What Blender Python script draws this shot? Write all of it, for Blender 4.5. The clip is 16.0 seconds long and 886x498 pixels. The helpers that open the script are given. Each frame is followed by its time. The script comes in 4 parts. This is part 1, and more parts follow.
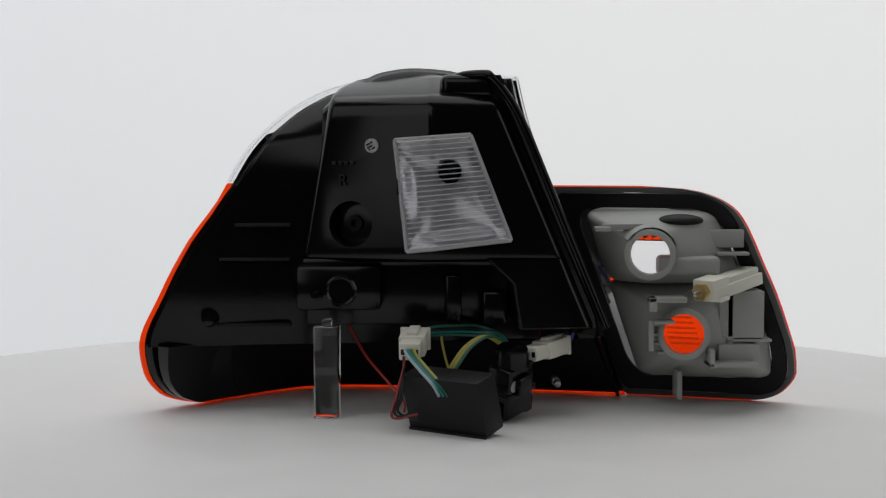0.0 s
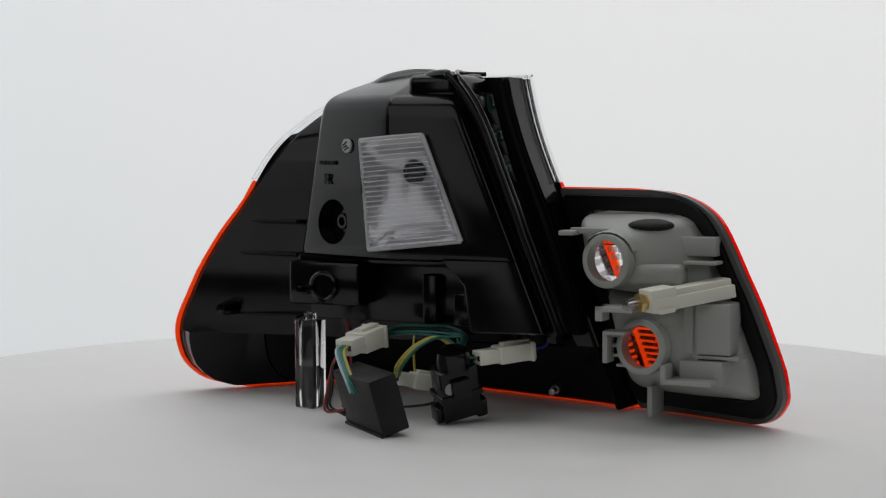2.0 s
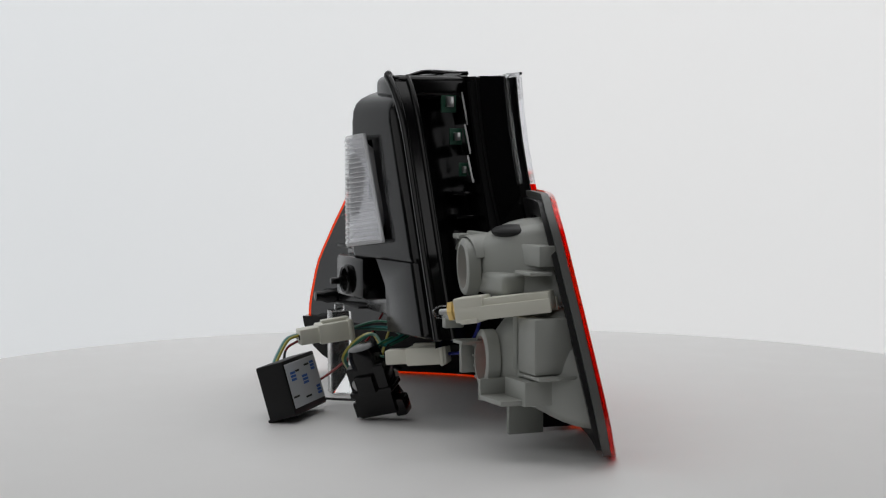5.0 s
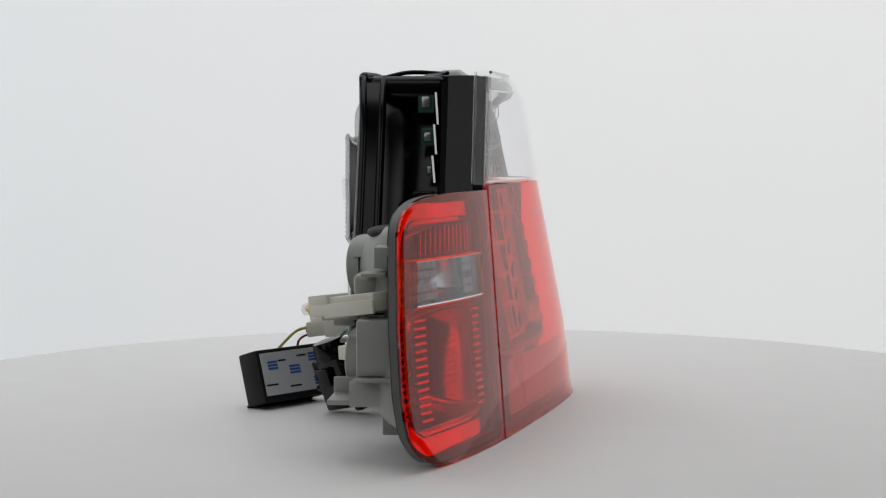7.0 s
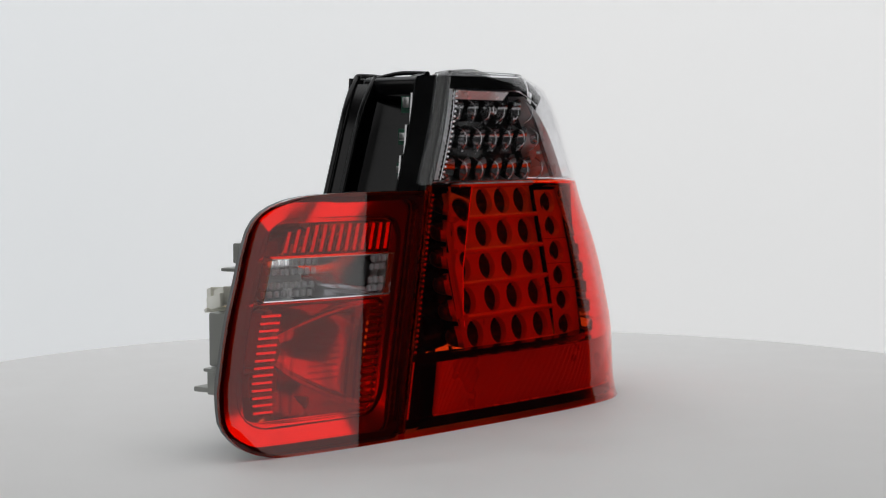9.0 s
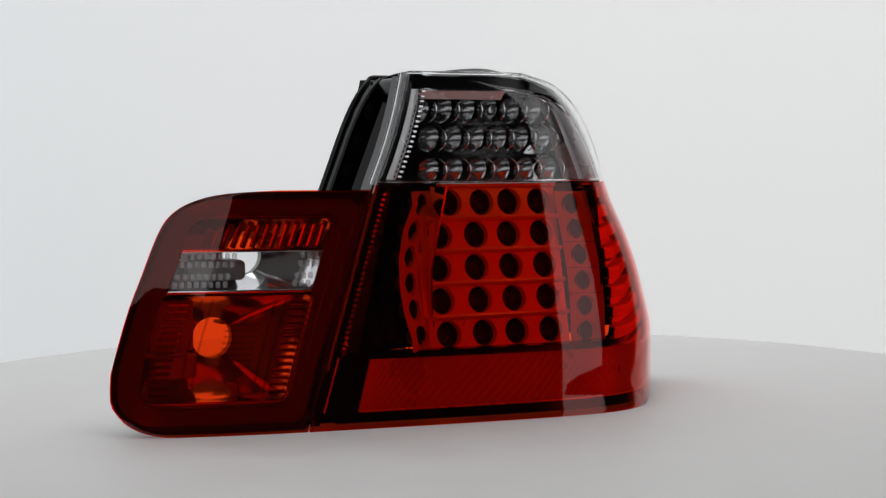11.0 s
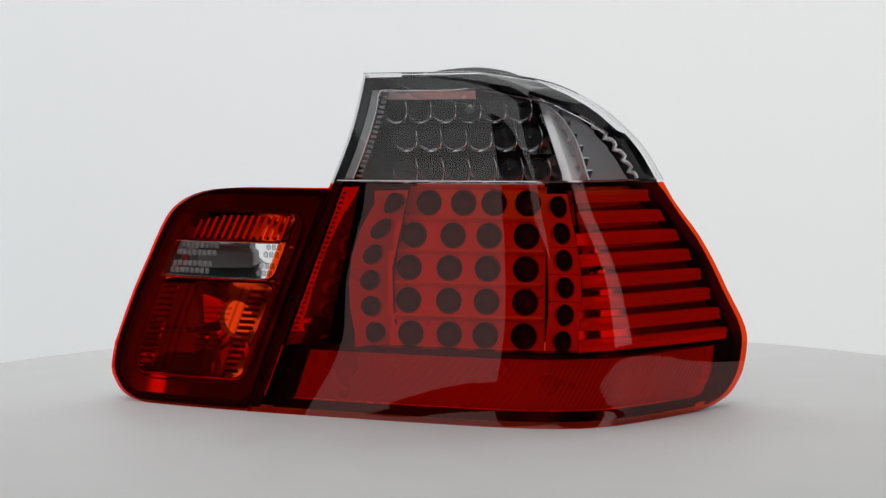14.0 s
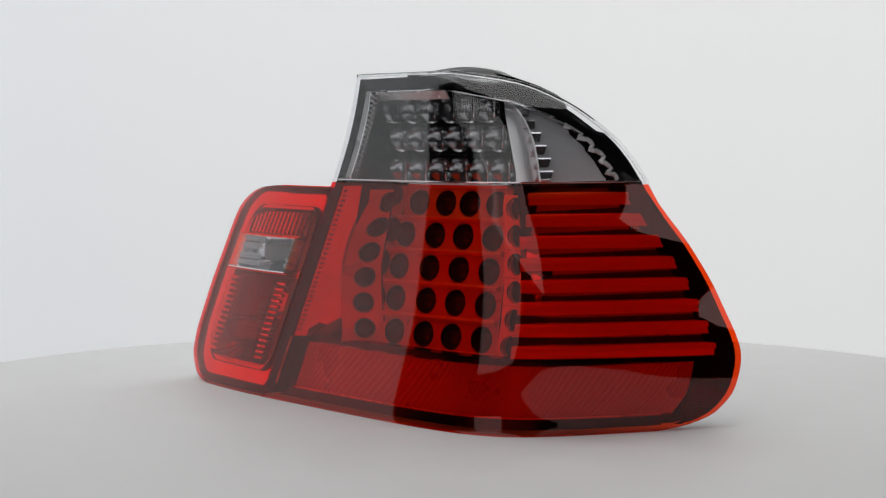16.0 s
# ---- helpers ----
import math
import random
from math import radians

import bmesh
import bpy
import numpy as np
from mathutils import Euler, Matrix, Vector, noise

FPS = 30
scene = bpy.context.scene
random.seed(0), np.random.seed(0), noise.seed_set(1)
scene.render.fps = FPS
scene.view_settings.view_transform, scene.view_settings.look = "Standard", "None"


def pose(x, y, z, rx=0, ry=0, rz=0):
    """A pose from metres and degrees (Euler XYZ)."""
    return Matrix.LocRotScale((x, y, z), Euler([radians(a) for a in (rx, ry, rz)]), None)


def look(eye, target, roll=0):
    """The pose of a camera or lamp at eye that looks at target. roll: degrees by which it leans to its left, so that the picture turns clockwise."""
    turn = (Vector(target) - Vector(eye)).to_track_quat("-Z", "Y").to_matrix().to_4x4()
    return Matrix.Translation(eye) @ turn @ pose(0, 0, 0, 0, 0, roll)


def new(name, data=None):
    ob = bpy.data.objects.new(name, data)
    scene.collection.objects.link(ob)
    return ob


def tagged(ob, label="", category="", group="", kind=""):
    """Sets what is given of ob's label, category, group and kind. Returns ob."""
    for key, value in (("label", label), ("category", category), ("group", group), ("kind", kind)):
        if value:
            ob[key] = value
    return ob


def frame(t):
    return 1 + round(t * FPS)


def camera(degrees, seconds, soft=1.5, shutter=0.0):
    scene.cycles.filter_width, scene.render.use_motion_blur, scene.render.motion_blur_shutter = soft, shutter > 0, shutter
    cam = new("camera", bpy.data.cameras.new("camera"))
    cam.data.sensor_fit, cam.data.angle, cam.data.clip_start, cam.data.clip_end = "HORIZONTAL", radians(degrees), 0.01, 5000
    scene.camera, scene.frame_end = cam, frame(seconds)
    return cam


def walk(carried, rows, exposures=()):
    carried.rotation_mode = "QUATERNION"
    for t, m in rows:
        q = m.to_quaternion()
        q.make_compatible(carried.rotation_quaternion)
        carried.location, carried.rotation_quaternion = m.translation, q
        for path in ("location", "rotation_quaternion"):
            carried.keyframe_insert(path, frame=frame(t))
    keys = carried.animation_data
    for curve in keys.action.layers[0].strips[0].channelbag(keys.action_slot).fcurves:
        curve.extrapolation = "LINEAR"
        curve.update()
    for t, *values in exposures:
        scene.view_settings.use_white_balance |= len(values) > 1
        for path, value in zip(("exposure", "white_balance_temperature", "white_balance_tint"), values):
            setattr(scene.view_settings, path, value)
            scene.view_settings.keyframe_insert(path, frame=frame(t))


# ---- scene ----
cam = camera(30.71, 16.0, soft=1.25)
EYE = pose(0, -1.25, 0.2031, 86.27, 0.15, 0.088)
walk(cam, [(0.0, EYE), (16.0, EYE)])

TURN = 13.44  # degrees a second, clockwise from above

# ---- world and light ----
world = bpy.data.worlds.new("studio_dark")
scene.world = world
world.use_nodes = True
world.node_tree.nodes["Background"].inputs[0].default_value = (0.5, 0.5, 0.52, 1)
world.node_tree.nodes["Background"].inputs[1].default_value = 0.02
scene.view_settings.exposure = 0.0


def area_lamp(name, eye, target, sx, sy, watts, colour=(1, 1, 1)):
    d = bpy.data.lights.new(name, "AREA")
    d.shape, d.size, d.size_y, d.energy, d.color = "RECTANGLE", sx, sy, watts, colour
    ob = new(name, d)
    ob.matrix_world = look(eye, target)
    return ob


area_lamp("overhead_softbox", (0.0, 0.15, 1.5), (0, 0.05, 0), 1.7, 1.5, 9.8)
area_lamp("front_softbox", (-0.93, -1.46, 1.45), (0, 0, 0.6), 3.0, 1.1, 7.2)
area_lamp("side_softbox", (-1.08, -1.36, 0.50), (0, 0, 0.2), 0.75, 0.75, 1.0)
area_lamp("right_softbox", (1.6, -0.84, 0.75), (0, 0, 0.3), 0.72, 1.4, 3.2)


# ---- materials ----
def nodes_of(name):
    m = bpy.data.materials.new(name)
    m.use_nodes = True
    nt = m.node_tree
    return m, nt, nt.nodes["Principled BSDF"]


def plastic(name, colour, rough=0.35, metal=0.0, var=0.12, grain=900.0, bump=0.04, spec=0.5, coat=0.0):
    """Moulded surface: two scales of colour and gloss variation and a fine relief."""
    m, nt, b = nodes_of(name)
    n, l = nt.nodes.new, nt.links.new
    tc = n("ShaderNodeTexCoord")
    big, small = n("ShaderNodeTexNoise"), n("ShaderNodeTexNoise")
    big.inputs["Scale"].default_value, big.inputs["Detail"].default_value = 22.0, 3.0
    small.inputs["Scale"].default_value, small.inputs["Detail"].default_value = grain, 3.0
    for t in (big, small):
        l(tc.outputs["Object"], t.inputs["Vector"])
    mix = n("ShaderNodeMix")
    mix.data_type = "RGBA"
    c = Vector(colour)
    mix.inputs["A"].default_value = (*(c * (1 - var)), 1)
    mix.inputs["B"].default_value = (*(c * (1 + var)), 1)
    l(big.outputs["Fac"], mix.inputs["Factor"])
    l(mix.outputs["Result"], b.inputs["Base Color"])
    mr = n("ShaderNodeMapRange")
    mr.inputs["From Min"].default_value, mr.inputs["From Max"].default_value = 0.3, 0.7
    mr.inputs["To Min"].default_value, mr.inputs["To Max"].default_value = rough * 0.8, min(1, rough * 1.2)
    l(big.outputs["Fac"], mr.inputs["Value"])
    l(mr.outputs["Result"], b.inputs["Roughness"])
    bp = n("ShaderNodeBump")
    bp.inputs["Strength"].default_value, bp.inputs["Distance"].default_value = bump, 0.0006
    l(small.outputs["Fac"], bp.inputs["Height"])
    if bump > 0.01:
        l(bp.outputs["Normal"], b.inputs["Normal"])
    b.inputs["Metallic"].default_value = metal
    b.inputs["Specular IOR Level"].default_value = spec
    b.inputs["Coat Weight"].default_value = coat
    return m


def lens_plastic(name, tint, ior=1.26, rough=0.01, ripple=0.0, scale=300.0):
    """Clear or dyed moulded plastic wall: tinted straight-through light under a glossy skin."""
    m, nt, b = nodes_of(name)
    n, l = nt.nodes.new, nt.links.new
    nt.nodes.remove(b)
    tr, gl, mx = n("ShaderNodeBsdfTransparent"), n("ShaderNodeBsdfGlossy"), n("ShaderNodeMixShader")
    tr.inputs["Color"].default_value = (*tint, 1)
    gl.inputs["Roughness"].default_value = rough
    gl.inputs["Color"].default_value = (1, 1, 1, 1)
    fr, pw, ma = n("ShaderNodeLayerWeight"), n("ShaderNodeMath"), n("ShaderNodeMath")
    fr.inputs["Blend"].default_value = 0.5
    pw.operation, ma.operation = "POWER", "MULTIPLY_ADD"
    f0 = ((ior - 1) / (ior + 1)) ** 2
    pw.inputs[1].default_value, ma.inputs[1].default_value, ma.inputs[2].default_value = 5.0, 1 - f0, f0
    l(fr.outputs["Facing"], pw.inputs[0])
    l(pw.outputs[0], ma.inputs[0])
    l(ma.outputs[0], mx.inputs[0])
    l(tr.outputs[0], mx.inputs[1])
    l(gl.outputs[0], mx.inputs[2])
    if ripple:
        tc, w, bp = n("ShaderNodeTexCoord"), n("ShaderNodeTexNoise"), n("ShaderNodeBump")
        w.inputs["Scale"].default_value = scale
        bp.inputs["Strength"].default_value, bp.inputs["Distance"].default_value = ripple, 0.001
        l(tc.outputs["Object"], w.inputs["Vector"])
        l(w.outputs["Fac"], bp.inputs["Height"])
        l(bp.outputs["Normal"], gl.inputs["Normal"])
        l(bp.outputs["Normal"], fr.inputs["Normal"])
    l(mx.outputs[0], nt.nodes["Material Output"].inputs["Surface"])
    return m


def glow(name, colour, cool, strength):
    """Cloth with its lighting put in as emission, cooler and dimmer towards its west end, faintly mottled."""
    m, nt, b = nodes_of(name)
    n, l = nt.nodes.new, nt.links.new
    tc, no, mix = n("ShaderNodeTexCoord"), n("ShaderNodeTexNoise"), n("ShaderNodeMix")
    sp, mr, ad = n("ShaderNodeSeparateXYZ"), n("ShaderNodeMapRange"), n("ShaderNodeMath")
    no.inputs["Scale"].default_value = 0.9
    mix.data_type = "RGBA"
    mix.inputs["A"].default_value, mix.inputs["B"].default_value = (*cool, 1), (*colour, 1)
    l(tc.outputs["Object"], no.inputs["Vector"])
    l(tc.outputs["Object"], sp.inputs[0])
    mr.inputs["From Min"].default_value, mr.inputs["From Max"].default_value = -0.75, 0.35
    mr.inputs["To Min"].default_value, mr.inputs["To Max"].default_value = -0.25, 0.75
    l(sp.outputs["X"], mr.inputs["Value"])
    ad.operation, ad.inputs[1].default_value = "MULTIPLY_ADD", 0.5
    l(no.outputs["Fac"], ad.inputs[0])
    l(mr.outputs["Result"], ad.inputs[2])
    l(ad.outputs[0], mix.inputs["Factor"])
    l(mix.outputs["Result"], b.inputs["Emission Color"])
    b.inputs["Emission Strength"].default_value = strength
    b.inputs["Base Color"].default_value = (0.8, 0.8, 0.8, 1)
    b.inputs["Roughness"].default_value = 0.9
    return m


BLACK = plastic("black_moulded_plastic", (0.0025, 0.0025, 0.0028), 0.17, var=0.25, bump=0.006, spec=0.34)
BLACK_MATT = plastic("black_rubber", (0.006, 0.006, 0.0065), 0.5, var=0.25, spec=0.3)
GREY = plastic("grey_moulded_plastic", (0.35, 0.36, 0.335), 0.42, var=0.06)
WHITE_NYLON = plastic("white_nylon", (0.72, 0.71, 0.62), 0.4, var=0.05)
CHROME = plastic("vacuum_chrome", (0.8, 0.8, 0.82), 0.12, metal=1.0, var=0.04, bump=0.004)
DARK_CHROME = plastic("smoked_chrome", (0.56, 0.56, 0.57), 0.14, metal=1.0, var=0.1, bump=0.004)
RIB_SILVER = plastic("satin_silver_moulding", (0.88, 0.88, 0.89), 0.22, metal=0.25, var=0.06, bump=0.02)
PANEL_SILVER = plastic("bright_silver_moulding", (0.82, 0.82, 0.83), 0.32, metal=0.28, var=0.06, bump=0.02)
ARC_SILVER = plastic("bright_aluminised_arc", (0.9, 0.9, 0.9), 0.28, metal=0.4, var=0.04, bump=0.01)
SATIN = plastic("satin_aluminised_sheet", (0.82, 0.82, 0.83), 0.22, metal=0.5, var=0.06, bump=0.02)
FRAME_SILVER = plastic("bright_metallised_frame", (0.88, 0.88, 0.89), 0.08, metal=0.95, var=0.05, bump=0.006)
BLACK_DULL = plastic("dull_black_plastic", (0.004, 0.004, 0.0045), 0.7, var=0.25, spec=0.12)
BRASS = plastic("brass", (0.7, 0.5, 0.2), 0.3, metal=1.0)
STEEL = plastic("steel", (0.55, 0.55, 0.55), 0.3, metal=1.0)
PAPER = plastic("white_table_laminate", (0.78, 0.775, 0.77), 0.55, var=0.015, grain=500.0, bump=0.03, spec=0.3)
WALL_GREY = plastic("dark_studio_wall", (0.08, 0.08, 0.08), 0.8, var=0.1, grain=60.0)
RED_LENS = lens_plastic("red_lens_plastic", (0.985, 0.235, 0.07), ior=1.47)
CLEAR_LENS = lens_plastic("clear_lens_plastic", (0.975, 0.975, 0.98), ior=1.47)


def acrylic(name):
    m, nt, b = nodes_of(name)
    b.inputs["Base Color"].default_value = (0.97, 0.98, 0.98, 1)
    b.inputs["Transmission Weight"].default_value, b.inputs["IOR"].default_value, b.inputs["Roughness"].default_value = 1.0, 1.49, 0.02
    return m


def frosted(name, colour, alpha):
    m, nt, b = nodes_of(name)
    b.inputs["Base Color"].default_value = (*colour, 1)
    b.inputs["Alpha"].default_value, b.inputs["Roughness"].default_value = alpha, 0.25
    return m


ACRYLIC = acrylic("clear_acrylic")
# backdrop brightness and its cooler west side are emission, not lamp light
BACKDROP = glow("glowing_white_backdrop", (1.0, 1.0, 1.0), (0.91, 0.942, 0.97), 0.458)


# ---- mesh helpers ----
def part(name, bm, material, parent=None, label="", smooth=True, angle=40):
    bmesh.ops.recalc_face_normals(bm, faces=bm.faces)
    me = bpy.data.meshes.new(name)
    lim = radians(angle)
    for f in bm.faces:
        f.smooth = smooth
    for e in bm.edges:
        if len(e.link_faces) == 2 and e.calc_face_angle(0) > lim:
            e.smooth = False
    bm.to_mesh(me)
    bm.free()
    me.materials.append(material)
    ob = new(name, me)
    if parent:
        ob.parent = parent
    if label:
        tagged(ob, label=label)
    return ob


def loft(rings, close_u=True, cap=True, bm=None):
    """Skin through rings of points; rings alike in length."""
    bm = bm or bmesh.new()
    vs = [[bm.verts.new(p) for p in r] for r in rings]
    n = len(rings[0])
    for a, b in zip(vs, vs[1:]):
        for i in range(n if close_u else n - 1):
            j = (i + 1) % n
            bm.faces.new((a[i], a[j], b[j], b[i]))
    if cap:
        bm.faces.new(vs[0])
        bm.faces.new(vs[-1])
    return bm


def slab(x0, x1, y0, y1, z0, z1, bevel=0.0015, bm=None, m=None, segs=2):
    """A box with rounded edges, added to bm."""
    b2 = bmesh.new()
    bmesh.ops.create_cube(b2, size=1)
    for v in b2.verts:
        v.co = Vector(((x0 + x1) / 2 + v.co.x * (x1 - x0), (y0 + y1) / 2 + v.co.y * (y1 - y0), (z0 + z1) / 2 + v.co.z * (z1 - z0)))
    if bevel:
        bmesh.ops.bevel(b2, geom=b2.edges[:], offset=bevel, segments=segs, affect="EDGES", profile=0.5)
    return merge(b2, bm, m)


def merge(b2, bm=None, m=None):
    if m is not None:
        bmesh.ops.transform(b2, matrix=m, verts=b2.verts)
    if bm is None:
        return b2
    me = bpy.data.meshes.new("tmp")
    b2.to_mesh(me)
    b2.free()
    bm.from_mesh(me)
    bpy.data.meshes.remove(me)
    return bm


def tube(points, r, bm=None, segs=8, steps=6, caps=True):
    """A round cable through points, smoothed by Catmull-Rom."""
    P = [Vector(p) for p in points]
    P = [P[0] * 2 - P[1]] + P + [P[-1] * 2 - P[-2]]
    path = []
    for a, b, c, d in zip(P, P[1:], P[2:], P[3:]):
        for k in range(steps):
            t = k / steps
            path.append(0.5 * (2 * b + (c - a) * t + (2 * a - 5 * b + 4 * c - d) * t * t + (3 * b - a - 3 * c + d) * t ** 3))
    path.append(P[-2])
    rings, up = [], Vector((0.3, 0.2, 1))
    for i, p in enumerate(path):
        d = (path[min(i + 1, len(path) - 1)] - path[max(i - 1, 0)]).normalized()
        s = d.cross(up).normalized()
        up = s.cross(d)
        rings.append([p + r * (math.cos(a) * s + math.sin(a) * up) for a in [2 * math.pi * k / segs for k in range(segs)]])
    return loft(rings, True, caps, bm)


def turned(profile, m=None, bm=None, segs=28, cap=True):
    """A turned shape about its z axis from (radius, height) pairs."""
    rings = [[(r * math.cos(2 * math.pi * k / segs), r * math.sin(2 * math.pi * k / segs), h) for k in range(segs)] for r, h in profile]
    return merge(loft(rings, True, cap), bm, m)


def aim(p, d, roll=0):
    """The pose at p whose z axis points along d."""
    return Matrix.Translation(p) @ Vector(d).to_track_quat("Z", "Y").to_matrix().to_4x4() @ pose(0, 0, 0, 0, 0, roll)


def thing(name, label, category, group=""):
    return tagged(new(name), label, category, group)


def lerp_table(z, zs, vs):
    return float(np.interp(z, zs, vs))


def smooth_table(z, zs, vs):
    """Cubic through a table, with slopes that do not overshoot."""
    n = len(zs)
    if z <= zs[0]:
        return vs[0]
    if z >= zs[-1]:
        return vs[-1]
    i = max(k for k in range(n - 1) if zs[k] <= z)
    d = [(vs[k + 1] - vs[k]) / (zs[k + 1] - zs[k]) for k in range(n - 1)]

    def slope(k):
        if k == 0:
            return d[0] * 1.5
        if k == n - 1:
            return d[-1] * 1.5
        if d[k - 1] * d[k] <= 0:
            return 0.0
        return 2 * d[k - 1] * d[k] / (d[k - 1] + d[k])

    h = zs[i + 1] - zs[i]
    t = (z - zs[i]) / h
    a, b = slope(i) * h, slope(i + 1) * h
    return (2 * t ** 3 - 3 * t * t + 1) * vs[i] + (t ** 3 - 2 * t * t + t) * a + (3 * t * t - 2 * t ** 3) * vs[i + 1] + (t ** 3 - t * t) * b


# ---- the setting ----
def studio():
    a0, a1, n, r = math.radians(22), math.radians(179), 72, 1.9
    rings = []
    for z in (-0.9, 0.2, 0.9, 1.5):
        rings.append([(r * math.cos(a0 + (a1 - a0) * k / n), r * math.sin(a0 + (a1 - a0) * k / n), z) for k in range(n + 1)])
    for q in (1.56, 1.8, 2.05):
        k2 = {1.56: 0.97, 1.8: 0.8, 2.05: 0.5}[q]
        rings.append([(r * k2 * math.cos(a0 + (a1 - a0) * k / n), r * k2 * math.sin(a0 + (a1 - a0) * k / n), q) for k in range(n + 1)])
    bm = loft(rings, False, False)
    tagged(part("backdrop", bm, BACKDROP), "curved white studio backdrop, its lighting put in as a glow, dimmer to the west", "backdrop", kind="structure")
    for nm, b in (("wall_south", (-3.2, 3.2, -3.1, -3.0, -0.9, 2.6)), ("wall_north", (-3.2, 3.2, 3.0, 3.1, -0.9, 2.6)),
                  ("wall_east", (3.1, 3.2, -3.0, 3.0, -0.9, 2.6)), ("wall_west", (-3.2, -3.1, -3.0, 3.0, -0.9, 2.6)),
                  ("floor", (-3.2, 3.2, -3.1, 3.1, -1.0, -0.9)), ("ceiling", (-3.2, 3.2, -3.1, 3.1, 2.6, 2.7))):
        tagged(part(nm, slab(*b, bevel=0), WALL_GREY), "plain dark grey studio " + nm.split("_")[0], nm.split("_")[0], kind="structure")


studio()

TABLE = thing("turntable", "round white laminate turntable with a rounded edge", "turntable")
part("disc", turned([(0.0005, -0.018), (0.494, -0.018), (0.504, -0.014), (0.508, -0.006), (0.506, -0.0015), (0.502, 0.0), (0.25, 0.0), (0.0005, 0.0)], pose(-0.015, 0.0115, 0), segs=128), PAPER, TABLE)
part("pedestal", turned([(0.12, -0.9), (0.12, -0.2), (0.2, -0.03), (0.2, -0.0185)], segs=48), WALL_GREY, TABLE)

# ---- lens shape of the outer lamp: plan curves by height ----
LZ = (0.0, 0.004, 0.012, 0.03, 0.05, 0.09, 0.13, 0.16, 0.175, 0.2, 0.225, 0.238, 0.248, 0.256)
RX = (-0.190, -0.207, -0.2205, -0.2300, -0.2325, -0.2165, -0.1960, -0.1745, -0.1660, -0.1510, -0.1260, -0.1060, -0.0825, -0.035)
RY = (0.014, -0.003, -0.0195, -0.0325, -0.0360, -0.0352, -0.0260, -0.0191, -0.0175, -0.0096, 0.0055, 0.016, 0.028, 0.046)
KX = (-0.112, -0.1125, -0.113, -0.1141, -0.1146, -0.1131, -0.1036, -0.0945, -0.0915, -0.0815, -0.0710, -0.0635, -0.053, -0.020)
KY = (0.1178, 0.1178, 0.1176, 0.1168, 0.1146, 0.1059, 0.0961, 0.0886, 0.0851, 0.0795, 0.0728, 0.0675, 0.0605, 0.0480)
BZ, BV = (0.0, 0.03, 0.07, 0.11, 0.15, 0.2), (0.001, 0.002, 0.0045, 0.005, 0.003, 0.001)
WEIGHT = 3.5


def junction(z):
    """The straight inner edge of the outer lens."""
    if z < 0.171:
        return Vector((0.146 - 0.062 * z / 0.171, 0.052 - 0.015 * z / 0.171))
    q = (z - 0.171) / 0.085
    return Vector((0.084 - 0.0275 * q - 0.003 * math.sin(math.pi * min(1, q)), 0.037 + 0.001 * q))


def plan(u, z):
    j, w = junction(z), WEIGHT
    k, r = Vector((smooth_table(z, LZ, KX), smooth_table(z, LZ, KY))), Vector((smooth_table(z, LZ, RX), smooth_table(z, LZ, RY)))
    a, b, c = (1 - u) ** 2, 2 * w * u * (1 - u), u * u
    p = (a * j + b * k + c * r) / (a + b + c)
    if u > 0.5:
        p = p + smooth_table(z, BZ, BV) * math.sin(math.pi * (u - 0.5) / 0.5) ** 2 * Vector((-0.71, 0.71))
    return p


def plan_normal(u, z):
    e = 1e-3
    d = (plan(min(1, u + e), z) - plan(max(0, u - e), z)).normalized()
    return Vector((d.y, -d.x))


def outer_lens(u, z, inset=0.0):
    """A point of the outer lens, u from the straight edge (0) to the far rim (1), moved inwards by inset."""
    p = plan(u, z)
    if inset:
        p = p - inset * plan_normal(u, z)
    return Vector((p.x, p.y, z))


def u_at(x, z):
    """The u at which the lens passes x."""
    lo, hi = 0.0, 1.0
    for _ in range(30):
        mid = (lo + hi) / 2
        if plan(mid, z).x > x:
            lo = mid
        else:
            hi = mid
    return (lo + hi) / 2


def u_from_end(d, z):
    """The u that lies d metres along the lens from its far rim."""
    end, u = plan(1, z), 1.0
    while u > 0.02 and (plan(u, z) - end).length < d:
        u -= 0.004
    return u


def skin(fn, us, zs, thick, bm=None, skip=None):
    """A moulded wall with thickness from fn(u, z, inset)."""
    bm = bm or bmesh.new()
    outer = [[bm.verts.new(fn(u, z, 0.0)) for u in us] for z in zs]
    inner = [[bm.verts.new(fn(u, z, thick)) for u in us] for z in zs]
    n, m = len(us), len(zs)
    for g in (outer, inner):
        for i in range(m - 1):
            for j in range(n - 1):
                if skip and skip((us[j] + us[j + 1]) / 2, (zs[i] + zs[i + 1]) / 2):
                    continue
                bm.faces.new((g[i][j], g[i][j + 1], g[i + 1][j + 1], g[i + 1][j]))
    for i in range(m - 1):
        for j in (0, n - 1):
            bm.faces.new((outer[i][j], outer[i + 1][j], inner[i + 1][j], inner[i][j]))
    for j in range(n - 1):
        for i in (0, m - 1):
            bm.faces.new((outer[i][j], outer[i][j + 1], inner[i][j + 1], inner[i][j]))
    return bm


def ease(s):
    s = s * s * (3 - 2 * s)
    return 0.5 * s + 0.5 * s * s * (3 - 2 * s)


